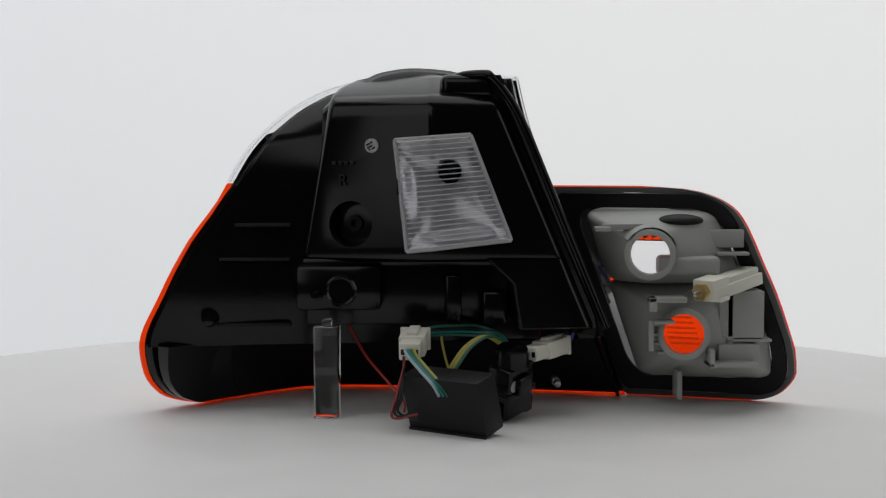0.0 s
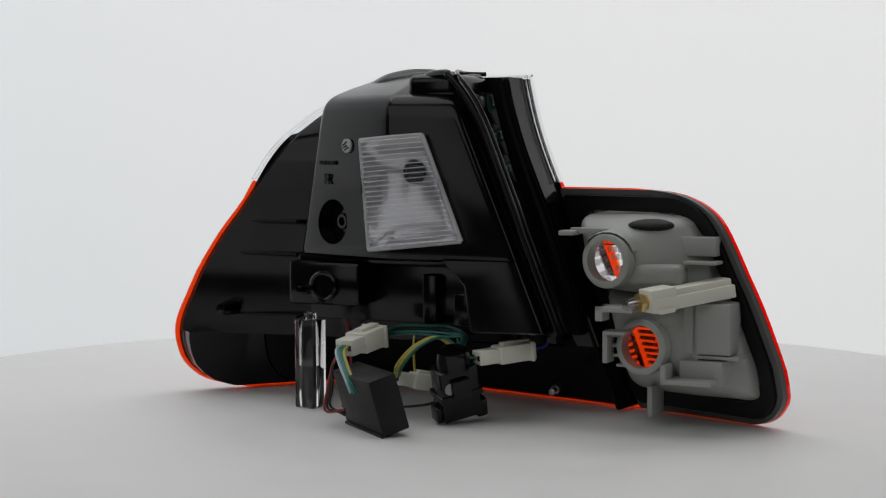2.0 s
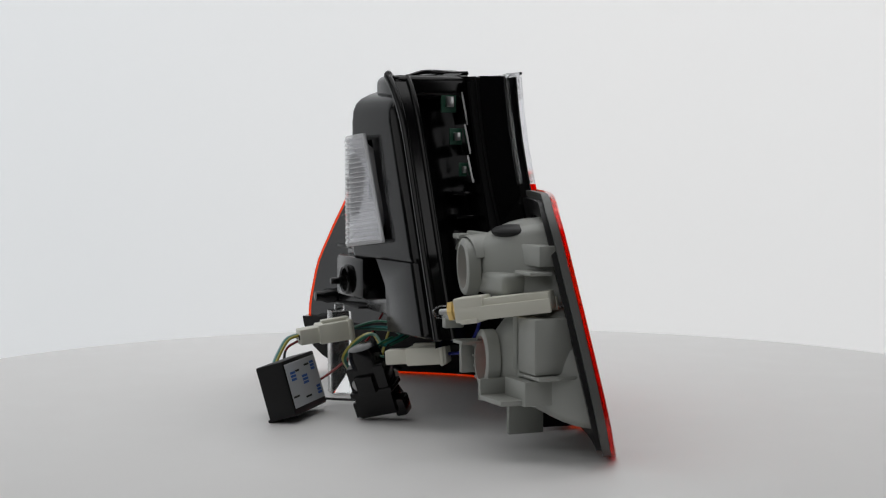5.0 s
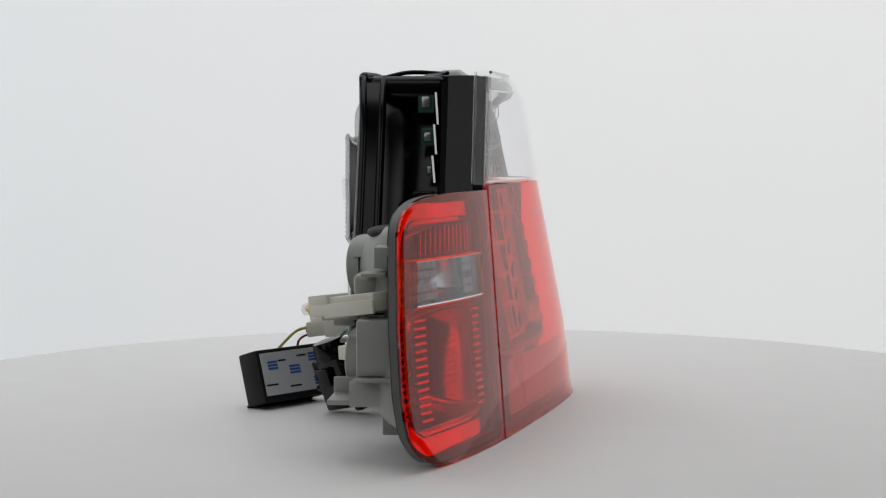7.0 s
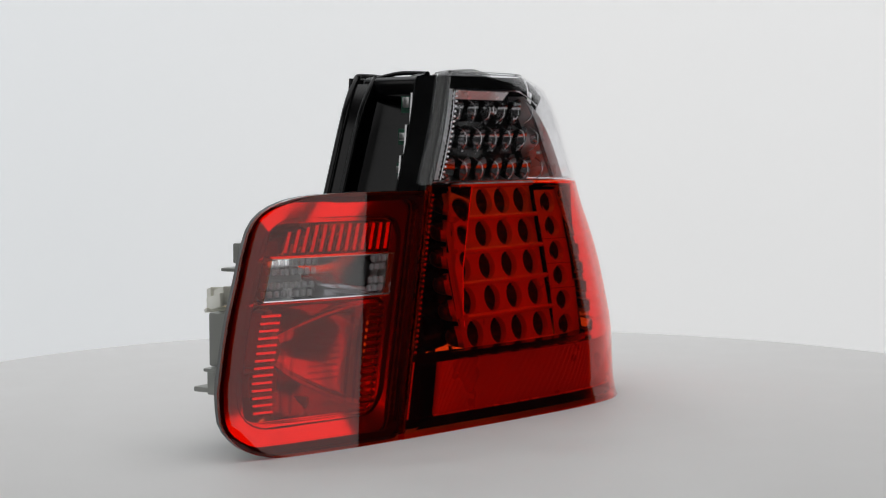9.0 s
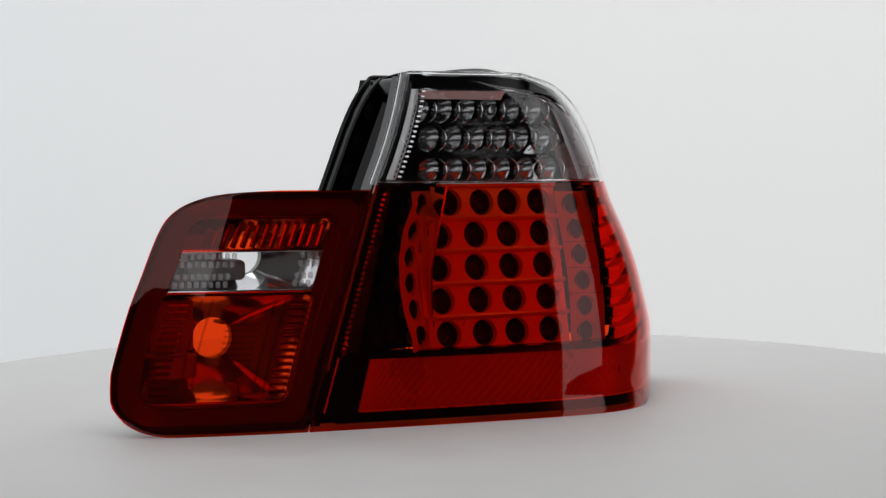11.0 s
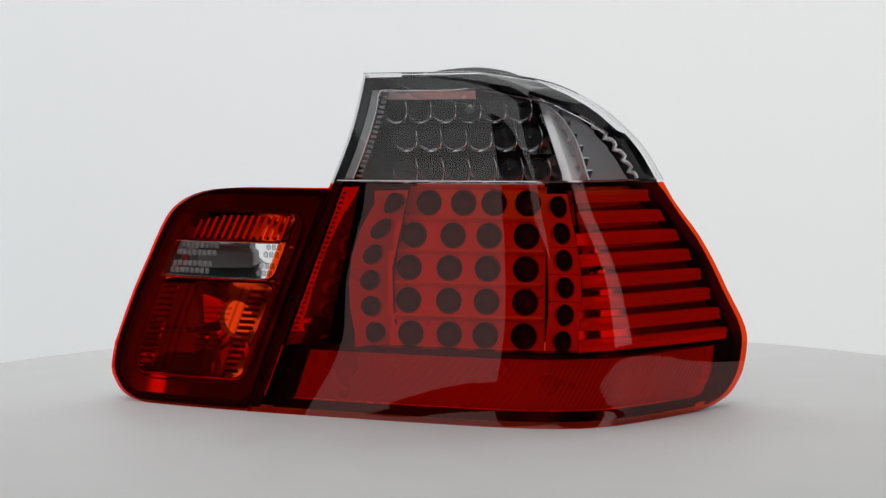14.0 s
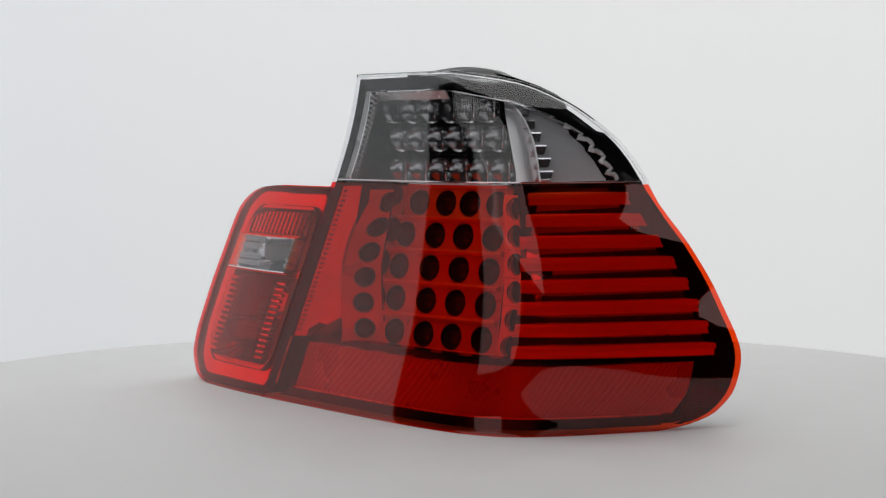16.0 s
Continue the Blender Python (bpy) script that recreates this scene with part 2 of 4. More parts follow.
US = [ease(k / 64) for k in range(65)]
SPLIT = 0.1735
Z_RED = [0.0, 0.0007, 0.002, 0.004, 0.0065, 0.009, 0.012, 0.016, 0.02, 0.025, 0.03, 0.035, 0.04, 0.045, 0.05, 0.055, 0.06, 0.066, 0.073, 0.08, 0.09, 0.1, 0.11, 0.12, 0.13, 0.14, 0.15, 0.16, SPLIT]
Z_CLEAR = [SPLIT + 0.0006, 0.185, 0.197, 0.21, 0.222, 0.231, 0.238, 0.244, 0.249, 0.253, 0.256]
OUTER = thing("tail_lamp", "outer car tail lamp with red and clear lens, black housing", "tail lamp", "tail lamp set")
part("red_lens", skin(outer_lens, US, Z_RED, 0.0022), RED_LENS, OUTER, "glossy transparent red lens")
part("clear_lens", skin(outer_lens, US, Z_CLEAR, 0.0022), CLEAR_LENS, OUTER, "glossy clear upper lens")

# lens side wall along the straight edge, running back to the shell
Z_ALL = Z_RED + Z_CLEAR[1:]


def edge_wall(z0, z1, deep):
    bm = bmesh.new()
    zs = [z for z in Z_ALL if z0 - 1e-6 <= z <= z1 + 1e-6]
    return loft([[(junction(z).x + dx, junction(z).y - dy, z) for dx, dy in ((0, 0), (-0.0005, deep), (-0.0027, deep), (-0.0022, 0.0))] for z in zs], True, True, bm)


part("side_wall", loft([[(junction(z).x + dx, junction(z).y + dy, z) for dx, dy in ((-0.0046, -0.0045), (-0.0078, -0.034), (-0.0099, -0.034), (-0.0068, -0.0045))] for z in (0.003, 0.08, 0.171, 0.18, 0.19, 0.2, 0.21, 0.22, 0.23, 0.24, 0.2525)]), BLACK_DULL, OUTER, "black side wall")
part("lens_edge", edge_wall(0, SPLIT, 0.0035), RED_LENS, OUTER)
part("lens_edge", edge_wall(SPLIT, 0.256, 0.011), CLEAR_LENS, OUTER)
ZE = [SPLIT + 0.0008 + (0.2555 - SPLIT - 0.0008) * k / 16 for k in range(17)]
part("lens_rim", tube([outer_lens(1, z, 0.0006) for z in ZE], 0.0014, segs=8, steps=2), ACRYLIC, OUTER, "clear rounded lens rim")
part("lens_rim", tube([outer_lens(ease(k / 20), 0.2556, 0.0006) for k in range(21)], 0.0012, segs=8, steps=2), ACRYLIC, OUTER, "clear rounded lens rim")
part("lens_rim", tube([outer_lens(0, z, 0.0006) + Vector((-0.0004, -0.011, 0)) for z in ZE], 0.0011, segs=8, steps=2), ACRYLIC, OUTER, "clear rounded lens rim")


def strip(edge, inner, n, thick=0.001):
    """A thin strip between two curves given by functions of 0..1."""
    rings = []
    for i in range(n + 1):
        a, b = edge(i / n), inner(i / n)
        rings.append([a, b, b + Vector((0, -thick, 0)), a + Vector((0, -thick, 0))])
    return loft(rings)


def lens_at_x(x, z, inset):
    return outer_lens(u_at(x, z), z, inset)


def bezel_parts():
    """Black frame under the lens margin with a bright inner trim."""
    side = strip(lambda s: lens_at_x(junction(0.003 + 0.25 * s).x - 0.0002, 0.003 + 0.25 * s, 0.004),
                 lambda s: lens_at_x(junction(0.003 + 0.25 * s).x - 0.0068, 0.003 + 0.25 * s, 0.005), 40)
    part("bezel", side, BLACK, OUTER, "black inner frame")
    part("bezel", strip(lambda s: outer_lens(0.01 + 0.97 * ease(s), 0.004, 0.004), lambda s: outer_lens(0.02 + 0.94 * ease(s), 0.011, 0.005), 60), BLACK, OUTER, "black inner frame")

    def inner(s):
        z = 0.004 + 0.2505 * s
        drop = lerp_table(z, (0.17, 0.21, 0.256), (0.0, 0.006, 0.0115))
        d = lerp_table(z, (0.0, 0.02, 0.17, 0.21, 0.256), (0.007, 0.0075, 0.0075, 0.008, 0.004))
        if z < 0.215:
            u = u_from_end(d, z)
            return outer_lens(u, z - drop, 0.006)
        x = plan(1, z).x + 0.004
        return lens_at_x(x, z - drop, 0.006)

    def margin(s):
        z = 0.004 + 0.2505 * s
        if z < 0.215:
            return outer_lens(u_from_end(0.0022, z), z - lerp_table(z, (0.17, 0.21), (0.0, 0.002)), 0.003)
        return lens_at_x(plan(1, z).x + 0.003, z - 0.0035, 0.003)

    part("bezel", strip(margin, inner, 60), BLACK, OUTER, "black inner frame")
    zt = 0.2555
    x0, x1 = junction(zt).x - 0.001, plan(1, zt).x
    part("bezel", strip(lambda s: lens_at_x(x0 + (x1 - x0) * s, zt - 0.003, 0.004), lambda s: lens_at_x(x0 + (x1 - x0) * s, zt - 0.0115, 0.006), 16), BLACK, OUTER, "black inner frame")
    # bright trim round the clear chamber
    loop = [lens_at_x(junction(z).x - 0.014, z, 0.006) for z in (0.1765, 0.19, 0.21, 0.23, 0.243)]
    loop += [lens_at_x(x, 0.243, 0.008) for x in (0.03, 0.01, -0.01, -0.03)]
    loop += [inner((z - 0.004) / 0.2505) + Vector((0.001, -0.002, -0.002)) for z in (0.246, 0.238, 0.228, 0.218, 0.208, 0.198, 0.188)]
    part("chrome_trim", tube(loop, 0.0006, segs=6, steps=3), CHROME, OUTER, "thin bright trim line")
    part("chrome_trim", tube([outer_lens(ease(0.04 + 0.92 * k / 24), SPLIT + 0.002, 0.0035) for k in range(25)], 0.0007, segs=6, steps=2), CHROME, OUTER, "thin bright trim line")
    # toothed light strips beside the straight edge
    def ribbon(z0, z1, x0, x1, inset):
        return strip(lambda s: lens_at_x(junction(z0 + (z1 - z0) * s).x - x0, z0 + (z1 - z0) * s, inset), lambda s: lens_at_x(junction(z0 + (z1 - z0) * s).x - x1, z0 + (z1 - z0) * s, inset + 0.002), 18)

    part("light_strip", ribbon(0.177, 0.2435, 0.0072, 0.0135, 0.0058), ARC_SILVER, OUTER, "bright strip beside the straight edge")
    for z0, count, step, x, mat in ((0.178, 18, 0.0037, 0.0150, BLACK), (0.178, 18, 0.0037, 0.0175, CHROME), (0.055, 30, 0.0038, 0.0105, CHROME)):
        bm = bmesh.new()
        for k in range(count):
            z = z0 + step * k
            p = lens_at_x(junction(z).x - x, z, 0.0072)
            slab(p.x - 0.0019, p.x + 0.0019, p.y - 0.003, p.y, z, z + step * 0.55, 0.0005, bm, segs=1)
        part("toothed_strip", bm, mat, OUTER, "dark toothed strip" if mat is BLACK else "bright toothed strip")


bezel_parts()


def reflex_band():
    """Reflex reflector along the bottom: rows of small pyramids on a strip."""
    bm = bmesh.new()
    nu, zs = 150, [0.012 + 0.0045 * k for k in range(9)]
    g = []
    for i in range(nu + 1):
        u = 0.02 + 0.95 * ease(i / nu)
        g.append([bm.verts.new(outer_lens(u, z, 0.006 + (0.00035 if (i + k) % 2 else 0.0))) for k, z in enumerate(zs)])
    for a, b in zip(g, g[1:]):
        for k in range(len(zs) - 1):
            bm.faces.new((a[k], b[k], b[k + 1], a[k + 1]))
    part("reflex_reflector", bm, REFLEX, OUTER, "patterned reflector band", smooth=False)
    for line in ([outer_lens(0.02 + 0.94 * ease(k / 40), 0.0118, 0.0045) for k in range(41)], [lens_at_x(junction(z).x - 0.0075, z, 0.0048) for z in (0.0118, 0.02, 0.035, 0.05)]):
        part("bright_line", tube(line, 0.00065, segs=6, steps=1), ARC_SILVER, OUTER, "thin bright line round the reflector band")
    part("shelf", strip(lambda s: outer_lens(0.03 + 0.93 * ease(s), 0.0485, 0.005), lambda s: outer_lens(0.03 + 0.93 * ease(s), 0.0495, 0.034), 50), CHROME, OUTER, "bright ledge above the reflector band")


REFLEX = plastic("reflector_grain", (0.48, 0.48, 0.48), 0.3, metal=0.35, var=0.1)
reflex_band()
LED_DARK = plastic("dark_led_cup", (0.035, 0.035, 0.037), 0.25, var=0.2, spec=0.6)
LED_DOME = lens_plastic("led_dome", (0.85, 0.85, 0.85), rough=0.03)
PCB = plastic("green_circuit_board", (0.02, 0.09, 0.055), 0.4, var=0.2)


def cell_panel(fn, cells, r, n=16):
    """A sheet with a round opening in each cell; fn(a, b, depth) gives places; cells are a0, a1, b0, b1."""
    bm = bmesh.new()
    for a0, a1, b0, b1 in cells:
        ca, cb = (a0 + a1) / 2, (b0 + b1) / 2
        sq, ci, ins = [], [], []
        for k in range(n):
            t = 2 * math.pi * k / n
            c, s = math.cos(t), math.sin(t)
            m = max(abs(c), abs(s))
            sq.append(bm.verts.new(fn(ca + c / m * (a1 - a0) / 2, cb + s / m * (b1 - b0) / 2, 0)))
            ci.append(bm.verts.new(fn(ca + r * c, cb + r * s, 0)))
            ins.append(bm.verts.new(fn(ca + r * 0.93 * c, cb + r * 0.93 * s, 0.004)))
        for k in range(n):
            j = (k + 1) % n
            bm.faces.new((sq[k], sq[j], ci[j], ci[k]))
            bm.faces.new((ci[k], ci[j], ins[j], ins[k]))
    return bm


def led_cups(places, axis, r, parent):
    """Dark LED cups with a small clear dome, one object each on shared meshes."""
    q = aim((0, 0, 0), axis)
    cup = turned([(r * 0.95, -0.002), (r * 0.85, -0.007), (r * 0.6, -0.011), (r * 0.25, -0.0125), (0.0004, -0.0125)], segs=20, cap=False)
    dome = turned([(r * 0.26, -0.0122), (r * 0.26, -0.009), (r * 0.2, -0.0072), (r * 0.1, -0.0063), (0.0003, -0.006)], segs=12, cap=False)
    first, first_dome = part("led_cup", cup, LED_DARK, parent), None
    first_dome = part("led", dome, LED_DOME, first)
    for i, p in enumerate(places):
        ob = first
        if i:
            ob = new("led_cup", first.data)
            ob.parent = parent
            d = new("led", first_dome.data)
            d.parent = ob
        ob.matrix_basis = Matrix.Translation(p) @ q


def led_panels():
    rows = [0.1585, 0.134, 0.1095, 0.085, 0.0600]
    xs = [[0.006, -0.0175, -0.0405, -0.0655], [0.018, -0.0095, -0.038, -0.0655], [0.0217, -0.0075, -0.037, -0.066], [0.0215, -0.0075, -0.037, -0.0655], [0.0185, -0.0085, -0.036, -0.0645]]

    def face(x, z, d):
        n = Vector((-0.11, 0.97, 0.18))
        return Vector((x, 0.0315 - 0.115 * x, z)) - n * d + Vector((0, -0.19 * (z - 0.11), 0))

    cells, places = [], []
    for z, row in zip(rows, xs):
        edges = [(row[0] + 0.019)] + [(p + q) / 2 for p, q in zip(row, row[1:])] + [-0.081]
        for x, e0, e1 in zip(row, edges, edges[1:]):
            h = 0.01225
            cells.append((e1, e0, z - h, z + h))
            places.append(face((e0 + e1) / 2, z, 0))
    part("led_panel", cell_panel(face, cells, 0.0103), PANEL_SILVER, OUTER, "bright panel with round openings")
    led_cups(places, (-0.11, 0.97, 0.18), 0.0103, OUTER)

    for k, z in enumerate([rows[0] + 0.0125] + [(p + q) / 2 for p, q in zip(rows, rows[1:])] + [rows[-1] - 0.0118]):
        xa, xb = max(r[0] for r in xs[max(0, k - 1):k + 1] or xs[:1]) + 0.013, -0.079
        prof = ((-0.0022, -0.001), (-0.0016, 0.0048), (0.0, 0.0062), (0.0016, 0.0048), (0.0022, -0.001))
        part("row_ledge", loft([[face(xa + (xb - xa) * j / 12, z + dz, -d) for dz, d in prof] for j in range(13)]), PANEL_SILVER, OUTER, "bright ledge between LED rows")
    # curved column on the straight-edge side
    zc = [0.158, 0.1385, 0.119, 0.0995, 0.08, 0.0605]
    xc = [0.035, 0.0455, 0.0512, 0.0528, 0.0515, 0.047]

    def left(a, z, d):
        x = lerp_table(-z, [-v for v in zc], xc) + a * 0.9
        return Vector((x, 0.033 + 0.55 * a - 0.19 * (z - 0.11), z)) - Vector((-0.5, 0.86, 0)) * d

    cells = [(-0.0165, 0.0165, z - 0.00975, z + 0.00975) for z in zc]
    part("led_panel", cell_panel(left, cells, 0.0083), PANEL_SILVER, OUTER, "bright curved strip with round openings")
    led_cups([left(0, z, 0) for z in zc], (-0.5, 0.86, 0.03), 0.0083, OUTER)

    zr = [0.156, 0.1365, 0.1165, 0.0965, 0.0765, 0.057]
    xr = [-0.0905, -0.0935, -0.0955, -0.0968, -0.0968, -0.095]

    def right(a, z, d):
        x = lerp_table(-z, [-v for v in zr], xr) - a * 0.8
        return Vector((x, 0.049 + 0.28 * a - 0.15 * (z - 0.11), z)) - Vector((-0.12, 0.99, 0)) * d

    cells = [(-0.0165, 0.0165, z - 0.00985, z + 0.00985) for z in zr]
    part("led_panel", cell_panel(right, cells, 0.0085), PANEL_SILVER, OUTER, "bright curved strip with round openings")
    led_cups([right(0, z, 0) for z in zr], (-0.12, 0.99, 0.03), 0.0085, OUTER)
    # dividing wall between panels and side chamber
    zs = [0.051, 0.08, 0.11, 0.14, 0.171]
    part("divider", loft([[(lerp_table(z, (0.05, 0.1, 0.17), (-0.107, -0.1095, -0.101)) + dx, y, z) for dx, y in ((0, 0.0), (0, 0.056), (-0.0018, 0.056), (-0.0018, 0.0))] for z in zs]), BLACK, OUTER, "dark dividing wall")
    part("divider", loft([[(lerp_table(z, (0.05, 0.1, 0.17), (0.030, 0.0365, 0.021)) + dx, y, z) for dx, y in ((0, 0.015), (0, 0.036), (0.0015, 0.036), (0.0015, 0.015))] for z in zs]), CHROME, OUTER)
    bm = turned([(0.0028, -0.02), (0.0028, 0.0), (0.002, 0.001), (0.002, 0.006)], aim((-0.118, 0.045, 0.112), (-0.9, 0.3, 0)), segs=14)
    part("locating_pin", bm, BLACK, OUTER)


led_panels()


def side_ribs():
    """Stepped bright louvres of the wrap-round side chamber."""
    for k in range(8):
        z0 = 0.0515 + 0.0153 * k

        def at(s, z, inset):
            x0 = lerp_table(z, (0.05, 0.1, 0.17), (-0.111, -0.1135, -0.105))
            u1 = u_from_end(0.007, z)
            u0 = u_at(x0, z)
            return outer_lens(u0 + (u1 - u0) * s, z, min(inset, 0.026) * (1 - 0.62 * s ** 3))

        ss = [j / 14 for j in range(15)]
        prof = ((0.0, 0.030), (0.0004, 0.0175), (0.0022, 0.0168), (0.0048, 0.0164), (0.0052, 0.0156), (0.0082, 0.0150), (0.0092, 0.0156), (0.0096, 0.030))
        rings = [[at(s, z0 + dz, 0.012 + (i - 0.012) * (0.35 + 0.65 * min(1, 3 * s))) for dz, i in prof] for s in ss]
        part("rib", loft(rings, False, False), RIB_SILVER, OUTER, "bright stepped rib")
    zs = [0.0505 + 0.01 * k for k in range(13)]
    rings = [[at(s, z, 0.0250 * (0.6 + 0.4 * min(1, 3 * s))) for s in [j / 14 for j in range(15)] for i in (0,)] for z in zs]
    part("chamber_back", loft(rings, False, False), DARK_CHROME, OUTER, "smoked reflector wall behind the ribs")


side_ribs()
rings = []
for k in range(13):
    z = 0.0505 + 0.01 * k
    a = lens_at_x(junction(z).x - 0.009, z, 0.006)
    b = a + Vector((-0.77, -0.64, 0)) * lerp_table(z, (0.05, 0.17), (0.036, 0.014))
    rings.append([a, a.lerp(b, 0.5) + Vector((0.0006, 0, 0)), b])
part("chamber_side", loft(rings, False, False), FRAME_SILVER, OUTER, "satin reflector wall beside the LED column")


def clear_chamber():
    """Three rows of LED bowls behind the clear lens."""
    rows = ((0.2285, 0.036, 7, 0.0192), (0.2070, 0.028, 7, 0.0192), (0.1830, 0.028, 7, 0.0203))

    def back(x, z):
        return 0.021 - 0.11 * (x + 0.02)

    r = 0.0098
    bowl = bmesh.new()
    n, m = 20, 6
    rings = []
    for i in range(m + 1):
        q = 0.12 + 0.88 * i / m
        rings.append([(r * q * math.cos(2 * math.pi * k / n), r * q * math.sin(2 * math.pi * k / n), -0.012 + 0.012 * q * q + (0.003 * math.sin(2 * math.pi * k / n) if i == m else 0)) for k in range(n)])
    loft(rings, True, False, bowl)
    chip = turned([(0.0022, -0.012), (0.0022, -0.0085), (0.0016, -0.0072), (0.0003, -0.0066)], segs=12, cap=False)
    first = part("led_bowl", bowl, DARK_CHROME, OUTER, "smoked reflector bowl")
    first_chip = part("led", chip, LED_DOME, first)
    made = False
    for z, x0, count, step in rows:
        for k in range(count):
            x = x0 - step * k
            if x < -0.087 + 0.35 * max(0, z - 0.2):
                continue
            ob = first
            if made:
                ob = new("led_bowl", first.data)
                ob.parent = OUTER
                tagged(ob, label="smoked reflector bowl")
                c = new("led", first_chip.data)
                c.parent = ob
            made = True
            ob.matrix_basis = aim((x, back(x, z) + 0.004, z), (-0.11, 0.97, 0.06))
    for z0, z1, xa, xb in ((0.2175, 0.2415, 0.048, -0.066), (0.1955, 0.2175, 0.055, -0.083), (0.1745, 0.1945, 0.062, -0.0935)):
        bm = loft([[(xa, back(xa, z0) + dy, z0), (xb, back(xb, z0) + dy, z0), (xb + 0.004, back(xb, z0) + dy - 0.002, z1), (xa - 0.006, back(xa, z0) + dy - 0.002, z1)] for dy in (-0.0165, -0.015)])
        part("row_plate", bm, DARK_CHROME, OUTER, "smoked reflector row")
        if z0 > 0.18:
            part("row_ledge", strip(lambda s: Vector((xa + (xb - xa) * s, back(xa + (xb - xa) * s, z0) + 0.013 - 0.004 * s, z0 - 0.0005)), lambda s: Vector((xa + (xb - xa) * s, back(xa + (xb - xa) * s, z0) - 0.008, z0)), 20), DARK_CHROME, OUTER)
    for z, x0, count, step in rows:
        for k in range(count):
            x = x0 - step * (k + 0.5)
            if x < -0.085 + 0.35 * max(0, z - 0.2):
                continue
            y = back(x, z) + 0.012
            pts = [(x + 0.0022, y - 0.006, z - 0.0095), (x, y - 0.001, z - 0.005), (x - 0.0007, y, z), (x, y - 0.001, z + 0.005), (x + 0.0022, y - 0.006, z + 0.0092)]
            part("cell_rib", tube(pts, 0.00045, segs=5, steps=2), CHROME, OUTER)
    # silver arc beside the LED rows, and ledge above them
    arc_z, arc_x = (0.1755, 0.19, 0.205, 0.22, 0.232, 0.2405), (-0.1045, -0.1005, -0.0955, -0.087, -0.077, -0.067)
    rings = []
    for k in range(14):
        z = 0.1755 + 0.005 * k
        x = smooth_table(z, arc_z, arc_x)
        w = lerp_table(z, (0.1755, 0.22, 0.2405), (0.0085, 0.007, 0.003))
        k2 = lerp_table(z, (0.1755, 0.22, 0.2405), (1.0, 0.9, 0.45))
        f = Vector((x - w, 0.0395 - 0.2 * (z - 0.2), z))
        b = f + Vector((0.0145, -0.025, 0)) * k2
        rings.append([b, f, f + Vector((-0.001, -0.0006, 0)), b + Vector((-0.001, -0.0006, 0))])
    part("silver_arc", loft(rings), ARC_SILVER, OUTER, "curved silver strip beside the LED rows")
    part("top_ledge", loft([[(x, back(x, 0.24) + dy, z) for dy, z in ((0.013, 0.2365), (0.0185, 0.2425), (0.0175, 0.2430), (0.0120, 0.2368))] for x in (0.045, 0.02, -0.005, -0.028)]), ARC_SILVER, OUTER, "silver ledge above the LED rows")
    for p in ((-0.0228, 0.0295, 0.229), (-0.086, 0.034, 0.207)):
        sc = part("screw", turned([(0.0042, -0.004), (0.0042, 0.0), (0.0034, 0.0012), (0.0014, 0.0013), (0.0012, 0.0006), (0.0003, 0.0006)], aim(p, (-0.1, 0.98, 0.1)), segs=18), DARK_CHROME, OUTER, "small steel screw")
    # stepped bright end of the clear chamber
    for k in range(6):
        z0 = 0.1765 + 0.0092 * k
        xa = -0.1155 + 0.42 * max(0, z0 - 0.18)

        def at(s, z, inset):
            u0, u1 = u_at(xa, z), u_from_end(0.018, z)
            return outer_lens(u0 + (max(u1, u0 + 0.02) - u0) * s, z, inset)

        rings = [[at(0.3 * s, z0 + dz, i) for dz, i in ((0.0, 0.020), (0.0003, 0.0125), (0.0015, 0.012), (0.0062, 0.0098), (0.0072, 0.0105), (0.0075, 0.020))] for s in [j / 5 for j in range(6)]]
        part("rib", loft(rings, False, False), CHROME, OUTER, "bright stepped rib")
    rings = []
    for k in range(12):
        z = 0.1755 + 0.0055 * k
        u0, u1 = u_at(-0.103 + 0.3 * max(0, z - 0.18), z), u_from_end(0.010, z)
        rings.append([outer_lens(u0 + (max(u1, u0 + 0.02) - u0) * j / 10, z, 0.0165 - 0.004 * j / 10) for j in range(11)])
    part("chamber_back", loft(rings, False, False), SATIN, OUTER, "satin reflector wall of the clear chamber")
    pts = []
    for k in range(6):
        z = 0.1765 + 0.0085 * k
        pts += [outer_lens(u_from_end(0.017, z), z, 0.009), outer_lens(u_from_end(0.018, z + 0.004), z + 0.0042, 0.009), outer_lens(u_from_end(0.0225, z + 0.005), z + 0.005, 0.010)]
    part("zigzag_trim", tube(pts, 0.0017, segs=6, steps=2), ARC_SILVER, OUTER, "bright zigzag edge")


clear_chamber()


